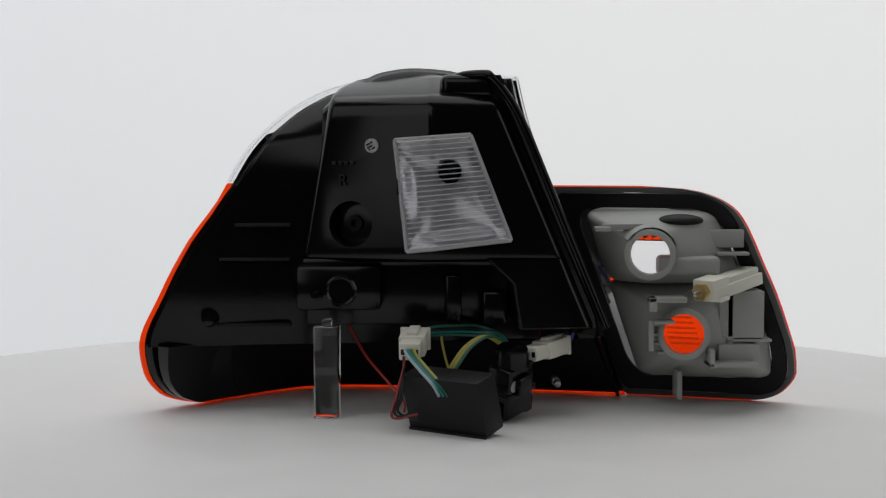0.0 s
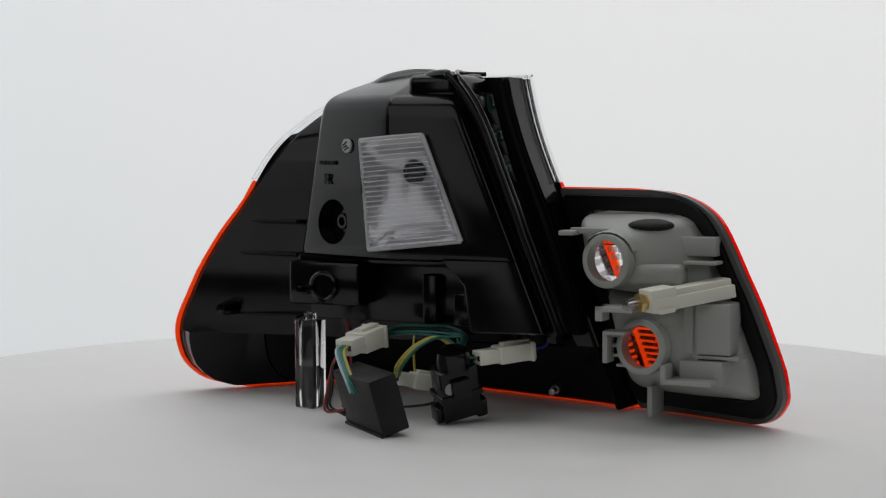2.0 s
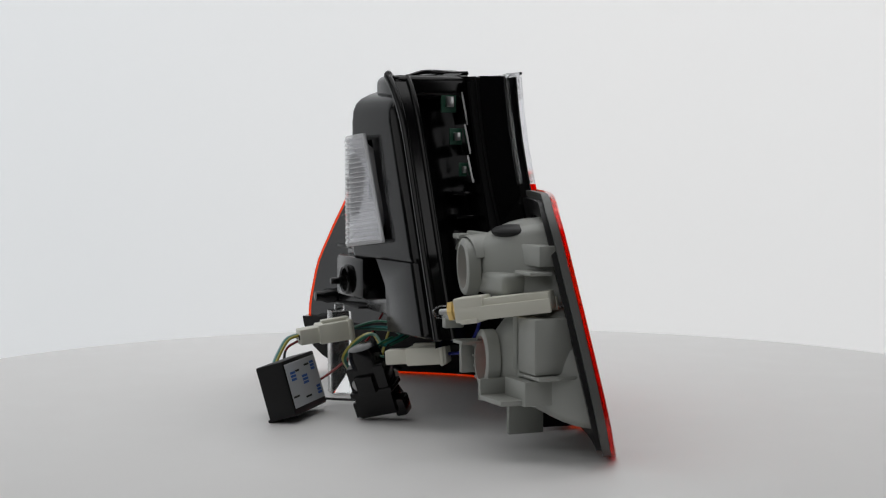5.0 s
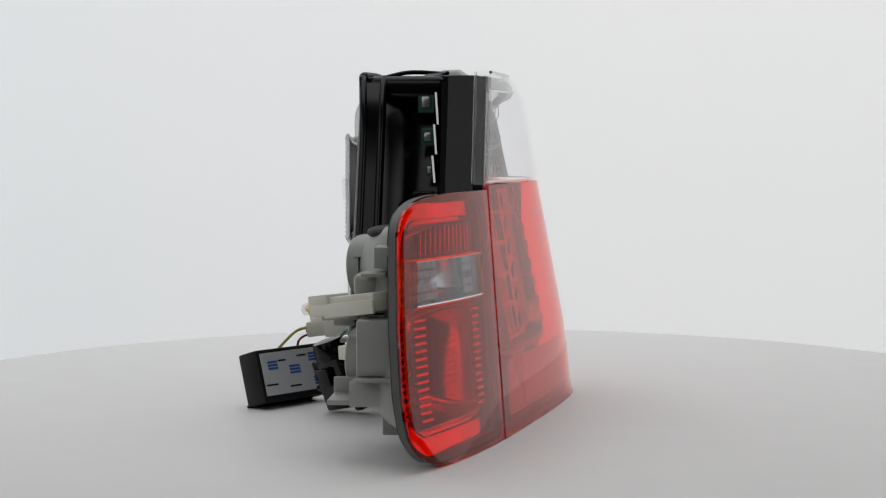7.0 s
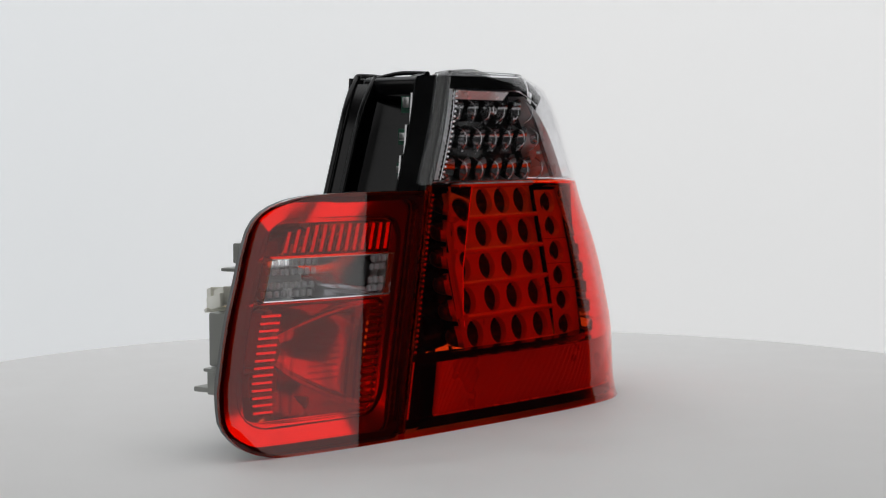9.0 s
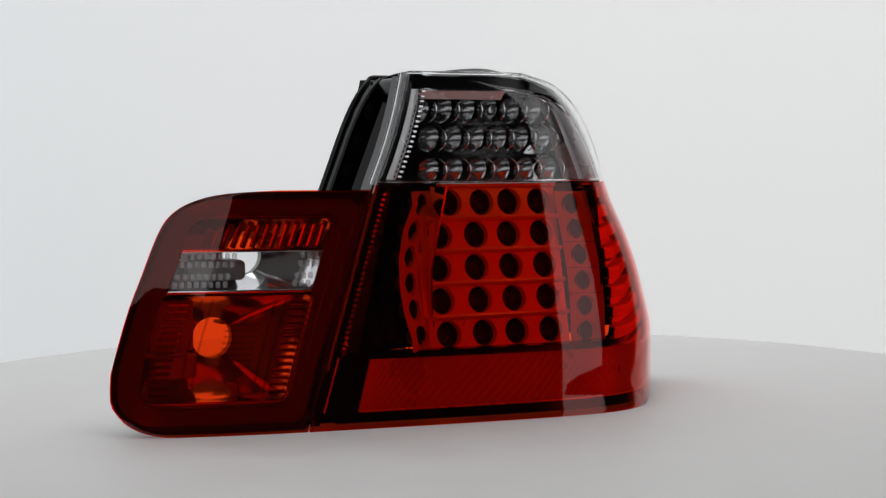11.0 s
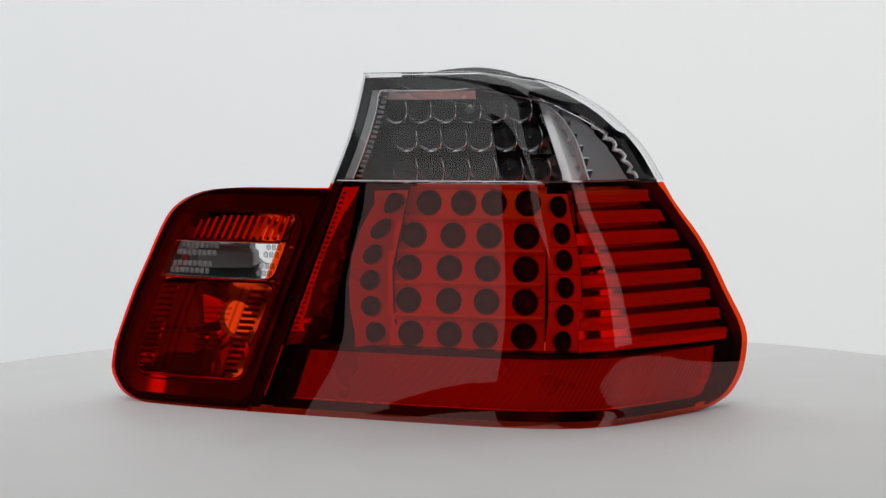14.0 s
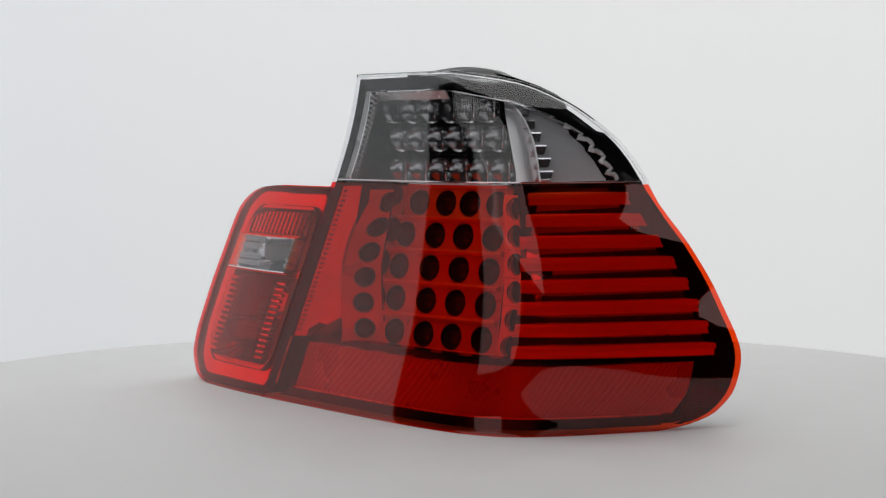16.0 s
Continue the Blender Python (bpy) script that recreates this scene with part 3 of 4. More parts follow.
def back_shell():
    """Black shell behind the lens."""
    rings = []
    for z in (0.050, 0.055, 0.06, 0.066, 0.073, 0.08, 0.09, 0.1, 0.11, 0.12, 0.13, 0.15, 0.165, 0.18, 0.19, 0.2, 0.2125, 0.225, 0.232, 0.24, 0.247, 0.2535):
        r, j = outer_lens(1, z), outer_lens(0, z)
        k = lerp_table(z, (0.05, 0.165, 0.185, 0.256), (0.004, 0.003, 0.0075, 0.0075))
        rim = Vector((r.x + k, r.y + 0.0015, z))
        fy = lambda x: max(0.003, 0.012 - 0.05 * (x + 0.05))
        front = [Vector((j.x - 0.006, j.y - 0.014, z)), Vector((j.x - 0.03, fy(j.x - 0.03), z)), Vector((-0.03, 0.010, z)), Vector((max(-0.11, r.x + 0.05), min(0.012, r.y + 0.03), z)), rim + Vector((0.012, 0.008, 0)), rim]
        a, b = Vector((r.x + k + 0.005, r.y - 0.0015, z)), Vector((j.x - 0.006, j.y - 0.032, z))
        rear = [a, a.lerp(b, 0.25) + Vector((0, 0.004, 0)), a.lerp(b, 0.55), b, Vector((j.x - 0.0035, j.y - 0.012, z))]
        rings.append(front + rear)
    return loft(rings)


part("back_shell", back_shell(), BLACK, OUTER, "black moulded back shell")
SKIRT = [ease(k / 40) for k in range(41)]


def skirt():
    """Lower black wall that follows the lens down to the table."""
    rings = []
    for z in (0.0035, 0.006, 0.01, 0.016, 0.024, 0.034, 0.044, 0.0515):
        ring = [outer_lens(0.0025 + 0.9945 * s, z, 0.012 + 0.1 * z) for s in SKIRT]
        ring += [outer_lens(0.0025 + 0.9945 * s, z, 0.016 + 0.25 * z) for s in SKIRT[::-1]]
        rings.append(ring)
    return loft(rings)


part("lower_skirt", skirt(), BLACK, OUTER, "black lower back wall")


def corner_web():
    """Black web that joins the lens rim to the lower wall round the corner."""
    rings = []
    for z in (0.0055, 0.008, 0.012, 0.017, 0.023, 0.03, 0.037, 0.044, 0.0515):
        r = outer_lens(1, z)
        a = r + Vector((0.004, 0.001, 0))
        b = r + Vector((0.010, -0.0015, 0))
        c = outer_lens(0.93, z, 0.019 + 0.25 * z)
        d = b.lerp(c, 0.5) + Vector((0.002, -0.002, 0))
        fill = Vector((0.0, 0.0025, 0))
        rings.append([a, b, d, c, c + fill, d + fill, b + fill])
    return loft(rings)


part("corner_web", corner_web(), BLACK, OUTER)


def x_left(z):
    return lerp_table(z, (0.06, 0.118, 0.235, 0.26), (-0.112, -0.1075, -0.0870, -0.078))


def x_right(z):
    return lerp_table(z, (0.066, 0.242, 0.26), (0.1095, 0.036, 0.030))


def arc2(c, r, a0, a1, n=4):
    return [(c[0] + r * math.cos(radians(a0 + (a1 - a0) * k / n)), c[1] + r * math.sin(radians(a0 + (a1 - a0) * k / n))) for k in range(n + 1)]


def rear_box():
    rings = []
    for z, s in ((0.117, 0.004), (0.1185, 0.001), (0.122, 0.0), (0.18, 0.0), (0.220, 0.0), (0.228, 0.0008), (0.2335, 0.003), (0.2375, 0.007), (0.2405, 0.013), (0.2465, 0.03), (0.2525, 0.045), (0.256, 0.058)):
        xl, xr = x_left(z) + lerp_table(s, (0.007, 0.013, 0.03, 0.045, 0.058), (0.0, 0.0, 0.003, 0.012, 0.028)), x_right(z)
        y = -0.047 + s
        ring = [(xl + 0.002, 0.004)] + arc2((xl + 0.008, y + 0.012), 0.008, 175, 248) + arc2((-0.0105, y - 0.0165), 0.0085, 252, 280)
        ring += arc2((xr - 0.007, y - 0.0085), 0.007, 275, 355) + [(xr - 0.004, -0.051 + s * 0.7), (xr - 0.026, -0.044 + s * 0.6), (xr - 0.026, 0.004)]
        rings.append([(x, min(v, 0.012), z) for x, v in ring])
    return loft(rings)


FACE = (-0.32, -0.947, 0)


def bored(bm, cutter):
    """The mesh with the cutter's shape taken out of it."""
    obs = []
    for b in (bm, cutter):
        bmesh.ops.recalc_face_normals(b, faces=b.faces)
        me = bpy.data.meshes.new("tmp")
        b.to_mesh(me)
        b.free()
        obs.append(new("tmp", me))
    mod = obs[0].modifiers.new("bore", "BOOLEAN")
    mod.operation, mod.object, mod.solver = "DIFFERENCE", obs[1], "EXACT"
    bpy.context.view_layer.update()
    me = bpy.data.meshes.new_from_object(obs[0].evaluated_get(bpy.context.evaluated_depsgraph_get()))
    for o in obs:
        bpy.data.objects.remove(o)
    out = bmesh.new()
    out.from_mesh(me)
    bpy.data.meshes.remove(me)
    return out


hole = turned([(0.0172, -0.016), (0.0172, 0.02)], aim((-0.0705, -0.0515, 0.1437), FACE), segs=40)
WIN = [Vector(p) for p in ((-0.0372, -0.066, 0.206), (0.0182, -0.068, 0.2098), (0.0480, -0.0655, 0.1325), (-0.0285, -0.067, 0.1244))]
mid = sum(WIN, Vector()) / 4
niche = loft([[Vector((mid.x + (p.x - mid.x) * q, y, mid.z + (p.z - mid.z) * q)) for p in WIN] for y, q in ((-0.10, 0.95), (-0.045, 0.90))])
part("rear_box", bored(bored(rear_box(), hole), niche), BLACK, OUTER, "raised black box with rounded corners")


def rear_foot():
    rings = []
    for z in (0.066, 0.0675, 0.07, 0.085, 0.1, 0.118):
        xr = x_right(z)
        e = 0.003 if z < 0.067 else 0.0
        xl = lerp_table(z, (0.066, 0.1, 0.11, 0.118), (0.0535, 0.0485, 0.043, 0.030))
        rings.append([(xl, 0.0, z)] + [(x, v, z) for x, v in arc2((xl + 0.004, -0.066 + e), 0.004, 180, 260, 3) + arc2((xr - 0.007, -0.056 + e), 0.007, 275, 355)] + [(xr - 0.004, -0.049, z), (xr - 0.026, -0.042, z), (xr - 0.026, 0.0, z)])
    return loft(rings)


part("rear_foot", rear_foot(), BLACK, OUTER, "black lower leg of the housing")
part("recess_wall", slab(-0.106, 0.047, -0.028, 0.0, 0.066, 0.1195, 0.002), BLACK, OUTER)
part("recess_lip", slab(-0.108, 0.046, -0.044, -0.025, 0.1115, 0.118, 0.003), BLACK, OUTER)
part("socket_block", slab(-0.112, -0.048, -0.052, -0.027, 0.079, 0.113, 0.004), BLACK, OUTER, "square black socket block")
part("stud", turned([(0.005, 0.0), (0.005, 0.004), (0.0028, 0.0042), (0.0028, 0.011), (0.0022, 0.012), (0.0003, 0.012)], aim((-0.096, -0.05, 0.0914), (0, -1, 0)), segs=16), BLACK, OUTER)
part("socket_ring", turned([(0.012, 0.0), (0.012, 0.004), (0.0105, 0.005), (0.009, 0.004), (0.009, 0.001), (0.0004, 0.001)], aim((-0.078, -0.052, 0.094), (0, -1, 0)), segs=24), BLACK, OUTER)
part("bracket_tab", slab(0.028, 0.046, -0.043, -0.026, 0.067, 0.092, 0.002), BLACK, OUTER)
part("bracket_tab", slab(0.000, 0.012, -0.040, -0.026, 0.067, 0.105, 0.002), BLACK, OUTER)


rim_bm = turned([(0.0168, -0.0158), (0.0168, -0.0120), (0.0140, -0.0112), (0.0062, -0.0112), (0.0055, -0.0085), (0.0034, -0.0085), (0.0030, -0.013), (0.0003, -0.013)], aim((-0.0705, -0.0515, 0.1437), FACE), segs=36)
part("round_recess", rim_bm, BLACK, OUTER, "round moulded blank with a small centre hole")
bm = turned([(0.0053, -0.001), (0.0053, 0.0005), (0.005, 0.0008), (0.0003, 0.0008)], aim((-0.0545, -0.0576, 0.2018), FACE), segs=24)
BADGE = plastic("pale_sticker", (0.42, 0.42, 0.42), 0.5)
badge = part("sticker", bm, BADGE, OUTER, "small round pale sticker")
bm = bmesh.new()
for k, (dx, dz, w) in enumerate(((-0.002, 0.002, 0.003), (0.001, 0.0022, 0.002), (-0.0015, -0.0002, 0.0045), (0.0008, -0.0022, 0.0026), (-0.0024, -0.002, 0.0016))):
    slab(dx - w / 2, dx + w / 2, dz - 0.0006, dz + 0.0006, 0.0008, 0.0011, 0, bm)
bmesh.ops.transform(bm, matrix=aim((-0.0545, -0.0576, 0.2018), FACE, 25), verts=bm.verts)
part("print_bars", bm, BLACK, badge, "dark print marks")


def letters(text, size, m, material, parent, depth=0.0003, label=""):
    c = bpy.data.curves.new("letters", "FONT")
    c.body, c.size, c.extrude, c.align_x, c.align_y = text, size, depth, "CENTER", "CENTER"
    tmp = bpy.data.objects.new("letters", c)
    scene.collection.objects.link(tmp)
    bpy.context.view_layer.update()
    me = bpy.data.meshes.new_from_object(tmp)
    bpy.data.objects.remove(tmp)
    me.materials.clear()
    me.materials.append(material)
    me.transform(m)
    ob = new("lettering", me)
    ob.parent = parent
    if label:
        tagged(ob, label=label)
    return ob


def facing(p, out, up=(0, 0, 1)):
    z = Vector(out).normalized()
    x = Vector(up).cross(z).normalized()
    y = z.cross(x)
    return Matrix.Translation(p) @ Matrix((x, y, z)).transposed().to_4x4()


SATIN_BLACK = plastic("satin_black", (0.012, 0.012, 0.013), 0.5, spec=0.3)
letters("R", 0.012, facing(Vector((-0.0765, -0.0500, 0.176)), FACE), SATIN_BLACK, OUTER, 0.0005, "raised moulded letter")
bm = bmesh.new()
for x in (-0.083, -0.0785, -0.074, -0.0695):
    slab(x - 0.0016, x + 0.0016, -0.0498 - 0.335 * (x + 0.075) - 0.0012, -0.0498 - 0.335 * (x + 0.075) + 0.001, 0.1875, 0.1905, 0.0003, bm, segs=1)
part("moulded_bars", bm, SATIN_BLACK, OUTER)

WIN_GLASS = lens_plastic("ribbed_clear_plastic", (0.93, 0.93, 0.94), rough=0.06)
WIN_BACK = plastic("pale_grey_reflector", (0.66, 0.66, 0.67), 0.22, metal=0.55, var=0.1, bump=0.01)


PALE_CLEAR = frosted("pale_clear_plastic", (0.85, 0.85, 0.86), 0.38)


def rear_window():
    """Bent clear lens on the rear box, with horizontal ribs."""
    tl, tr, br, bl = WIN

    def at(s, t, d):
        p = (tl.lerp(tr, s)).lerp(bl.lerp(br, s), t)
        y = -0.0768 + (0.34 * max(0, -0.010 - p.x) + 0.115 * max(0, p.x + 0.010))
        return Vector((p.x, y - d, p.z))

    ss = sorted([k / 10 for k in range(11)] + [0.03, 0.97])
    n = 22
    bm = bmesh.new()
    ts = []
    for k in range(n):
        ts += [(k + 0.1) / n, (k + 0.5) / n, (k + 0.9) / n]
    grid = [[bm.verts.new(at(s, t, 0.0022 if (i % 3 == 1) else 0.0009)) for s in ss] for i, t in enumerate(ts)]
    rear = [[bm.verts.new(at(s, t, -0.0012)) for s in ss] for t in ts]
    for g in (grid, rear):
        for a, b in zip(g, g[1:]):
            for j in range(len(ss) - 1):
                bm.faces.new((a[j], a[j + 1], b[j + 1], b[j]))
    w = part("ribbed_window", bm, WIN_GLASS, OUTER, "clear ribbed plastic window, bent round the corner", angle=20)
    fr = bmesh.new()
    for loop in ([at(0, k / 8, 0) for k in range(9)], [at(1, k / 8, 0) for k in range(9)], [at(k / 10, 0, 0) for k in range(11)], [at(k / 10, 1, 0) for k in range(11)]):
        tube(loop, 0.0016, fr, segs=8, steps=2)
    part("window_frame", fr, PALE_CLEAR, w, "clear rounded window rim")
    bk = bmesh.new()
    sv, tv = [0.015 + 0.97 * k / 16 for k in range(17)], [0.015 + 0.97 * k / 20 for k in range(21)]

    def hollow(q, t):
        a = max(0.0, 1 - ((q - 0.56) / 0.5) ** 2) * max(0.0, 1 - ((t - 0.36) / (0.30 if t < 0.36 else 0.58)) ** 2)
        e = min(1.0, 12 * min(q - 0.015, t - 0.015, 0.985 - q, 0.985 - t))
        return -0.0012 - 0.002 * e - 0.019 * e * a ** 0.7

    g = [[bk.verts.new(at(q, t, hollow(q, t))) for q in sv] for t in tv]
    for a, b in zip(g, g[1:]):
        for j in range(len(sv) - 1):
            bk.faces.new((a[j], a[j + 1], b[j + 1], b[j]))
    part("window_reflector", bk, WIN_BACK, w, "pale reflector behind the window")
    # pale bars on the crests put the ribs' refracted glint into colour
    rb = bmesh.new()
    for k in range(n):
        tube([at(q, (k + 0.5) / n, 0.0019) for q in (0.03, 0.3, 0.49, 0.7, 0.97)], 0.00042, rb, segs=5, steps=1)
    part("rib_glints", rb, PALE_CLEAR, w, "fine pale lines for the glint of the moulded ribs")
    p = at(0.60, 0.33, -0.0185)
    part("bulb_socket", turned([(0.0088, 0.0), (0.0088, 0.0006), (0.0003, 0.0006)], aim(p, (0.19, -0.98, 0)), segs=24), BLACK, w, "dark bulb opening")
    q = at(0.985, 0.52, 0.001)
    part("window_clip", slab(q.x - 0.0012, q.x + 0.0016, q.y - 0.003, q.y + 0.001, q.z - 0.008, q.z + 0.008, 0.0006), WIN_GLASS, w)
    q = at(0.0, 0.42, 0.0)
    part("window_clip", slab(q.x - 0.0022, q.x - 0.0002, q.y - 0.001, q.y + 0.003, q.z - 0.006, q.z + 0.006, 0.0006), BLACK, w)


rear_window()

# slanting side of the housing: raised rim, hollow panel, inner wall, wavy top edge
def side_panel():
    rings = []
    for z in (0.060, 0.075, 0.1, 0.13, 0.16, 0.19, 0.215, 0.235, 0.2465, 0.2535):
        xr, jx = x_right(z), junction(z).x
        flare = 0.004 * max(0, (z - 0.2) / 0.05) ** 2
        deep = lerp_table(z, (0.06, 0.1, 0.235, 0.2535), (0.014, 0.020, 0.021, 0.015))
        ring = [(xr + 0.0085, -0.0575 - flare), (xr + 0.003, -0.0545 - flare), (xr - 0.003, -0.0475 - 0.3 * flare), (xr - 0.010, -0.038), (xr - deep, -0.026), (xr - deep - 0.0015, -0.014), (xr - deep, -0.003), (jx - 0.020, 0.004), (jx - 0.012, 0.006)]
        back = [(x - 0.0016, y + 0.0008) for x, y in ring[::-1]]
        rings.append([(x, y, z) for x, y in ring + back])
    return loft(rings)


part("side_panel", side_panel(), BLACK, OUTER, "smooth hollow black side of the housing")
RIM_Z = (0.2530, 0.2490, 0.242, 0.230, 0.212, 0.18, 0.14, 0.10, 0.066)
RIM_DX = (0.0005, 0.0035, 0.0070, 0.0100, 0.0115, 0.0112, 0.0108, 0.0104, 0.0100)
OVER = [(0.004, -0.0440, 0.2510), (0.014, -0.0510, 0.2538), (0.025, -0.0565, 0.2545), (0.0315, -0.0590, 0.2543)]
part("flange", tube(OVER + [(x_right(z) + d, -0.0565 - 0.003 * max(0, (z - 0.2) / 0.05) ** 2, z) for z, d in zip(RIM_Z, RIM_DX)], 0.0030, segs=12, steps=4), BLACK, OUTER, "black raised flange")
part("flange", tube([(x_right(z) + d - 0.0015, -0.0440, z) for z, d in zip(RIM_Z, RIM_DX)], 0.0024, segs=12, steps=4), BLACK, OUTER, "black raised flange")
part("flange_web", loft([[(x_right(z) + d, -0.0565, z), (x_right(z) + d - 0.0015, -0.0440, z), (x_right(z) - 0.008, -0.0420, z), (x_right(z) - 0.008, -0.0530, z)] for z, d in zip(RIM_Z[1:], RIM_DX[1:])]), BLACK, OUTER)
part("inner_wall", loft([[(junction(z).x - a, y, z) for a, y in ((0.022, 0.0045), (0.0195, 0.0015), (0.0125, 0.0005), (0.0105, 0.003), (0.0105, 0.010), (0.022, 0.010))] for z in (0.060, 0.1, 0.15, 0.19, 0.22, 0.238, 0.246, 0.2495)]), BLACK_DULL, OUTER, "matt black inner wall with a rounded corner")
# top rim of the housing
top = [(0.0330, -0.0560, 0.2520), (0.0325, -0.0480, 0.2515), (0.0290, -0.0380, 0.2545), (0.0235, -0.0270, 0.2570), (0.0205, -0.0150, 0.2572), (0.0200, -0.0040, 0.2565), (0.0330, 0.0040, 0.2560)]
part("top_rim", tube(top, 0.0017, segs=10, steps=4), BLACK, OUTER, "wavy black top edge")
part("top_cover", slab(-0.004, 0.036, -0.0565, 0.004, 0.236, 0.2543, 0.006, segs=4), BLACK, OUTER)
HUMP_X, HUMP_Z = (-0.094, -0.082, -0.066, -0.048, -0.025, 0.0, 0.02), (0.231, 0.2405, 0.2505, 0.2583, 0.2612, 0.2595, 0.2545)
part("top_hump", loft([[(x, y, smooth_table(x, HUMP_X, HUMP_Z) - d) for y, d in ((-0.016, 0.022), (-0.010, 0.006), (-0.002, 0.0), (0.010, 0.0), (0.018, 0.005), (0.020, 0.022))] for x in [-0.094 + 0.0057 * k for k in range(21)]]), BLACK, OUTER, "rounded black top of the housing")

# boards and clips seen in the open side
for i, (p, s) in enumerate((((0.0345, -0.012, 0.2345), (0.012, 0.016)), ((0.0435, -0.010, 0.2085), (0.010, 0.012)), ((0.0520, -0.008, 0.184), (0.006, 0.010)))):
    b = part("circuit_board", slab(p[0] - 0.0008, p[0] + 0.0008, p[1] - s[0] / 2, p[1] + s[0] / 2, p[2] - s[1] / 2, p[2] + s[1] / 2, 0.0002, segs=1), PCB, OUTER, "green circuit board edge")
    part("solder_block", slab(p[0] + 0.0008, p[0] + 0.004, p[1] - s[0] / 4, p[1] + s[0] / 4, p[2] - s[1] / 4, p[2] + s[1] / 4, 0.0006), STEEL, b, "metal component")
part("plug", slab(0.022, 0.030, -0.030, -0.016, 0.2390, 0.2450, 0.001), WHITE_NYLON, OUTER, "white plug")
part("clip_bracket", slab(0.044, 0.062, -0.020, -0.004, 0.165, 0.168, 0.0008), BLACK, OUTER)
part("clip_bracket", slab(0.050, 0.068, -0.020, -0.002, 0.148, 0.151, 0.0008), BLACK, OUTER)

# ribs, pin and screw on the back plate
for z, x0, x1 in ((0.142, -0.160, -0.118), (0.116, -0.172, -0.118), (0.066, -0.190, -0.118)):
    part("stiffening_rib", slab(x0, x1, -0.030, -0.006, z - 0.0011, z + 0.0011, 0.0006), BLACK_MATT, OUTER)
part("peg", turned([(0.0062, -0.004), (0.0062, 0.012), (0.0045, 0.016), (0.004, 0.022), (0.0003, 0.0225)], aim((-0.1784, -0.026, 0.0714), (0, -1, 0)), segs=18), BLACK, OUTER, "round black locating peg")
part("screw", turned([(0.0035, 0.0), (0.0035, 0.008), (0.0025, 0.009), (0.0025, 0.016), (0.0003, 0.0165)], aim((0.086, 0.02, 0.0165), (0.1, -1, -0.1)), segs=14), STEEL, OUTER, "protruding screw")

# ---- inner lamp ----
INNER = thing("boot_lid_lamp", "inner car tail lamp, red lens with clear reversing window", "tail lamp", "tail lamp set")
IZ = (0.0, 0.003, 0.010, 0.025, 0.044, 0.062, 0.088, 0.112, 0.138, 0.150, 0.158, 0.164, 0.168, 0.170)
IX = (0.239, 0.2535, 0.265, 0.2730, 0.2710, 0.2650, 0.2555, 0.2447, 0.2330, 0.2255, 0.2160, 0.203, 0.185, 0.152)
W_U, W_Z = (0.173, 0.852), (0.0993, 0.1272)


def inner_lens(u, z, inset=0.0):
    x0, x1 = junction(z).x + 0.0013, smooth_table(z, IZ, IX)
    x = x0 + (x1 - x0) * u
    s = (x - x0) / 0.125
    y = junction(z).y - 0.001 - 0.375 * (x - x0) + 0.014 * s * max(0, 1 - s)
    e = max(0, u - 0.94) / 0.06
    y -= 0.0012 * e * e
    return Vector((x - 0.4 * inset, y - 0.92 * inset, z))


IUS = sorted({k / 24 for k in range(24)} | {0.97, 0.99, 1.0, W_U[0], W_U[1]})
IZS = sorted(set(IZ) | set(W_Z) | {0.0004, 0.0013, 0.0046, 0.0065, 0.0145, 0.02, 0.034, 0.075, 0.1, 0.125, 0.145, 0.1545, 0.161, 0.1662, 0.1693})
in_window = lambda u, z: W_U[0] < u < W_U[1] and W_Z[0] < z < W_Z[1]
part("red_lens", skin(inner_lens, IUS, IZS, 0.0022, skip=in_window), RED_LENS, INNER, "glossy transparent red lens")
wu = [W_U[0] + (W_U[1] - W_U[0]) * k / 14 for k in range(15)]
wz = [W_Z[0] + (W_Z[1] - W_Z[0]) * k / 4 for k in range(5)]
rev = part("clear_window", skin(lambda u, z, i: inner_lens(u, z, i - 0.0002), wu, wz, 0.0024), CLEAR_LENS, INNER, "clear reversing light window")
loop = [inner_lens(u, z, 0.001) for u, z in [(W_U[0], W_Z[0]), (0.35, W_Z[0]), (0.6, W_Z[0]), (W_U[1], W_Z[0])]]
part("window_edge", tube(loop, 0.0009, segs=6, steps=3), CHROME, rev)
loop = [inner_lens(u, z, 0.001) for u, z in [(W_U[0], W_Z[1]), (0.35, W_Z[1]), (0.6, W_Z[1]), (W_U[1], W_Z[1])]]
part("window_edge", tube(loop, 0.0007, segs=6, steps=3), CHROME, rev)


def inner_edge_wall():
    zs = [z for z in IZS]
    return loft([[inner_lens(1, z) + Vector(d) for d in ((0, 0, 0), (-0.0008, -0.0026, 0), (-0.003, -0.0022, 0), (-0.0022, 0, 0))] for z in zs])


part("lens_edge", inner_edge_wall(), RED_LENS, INNER)


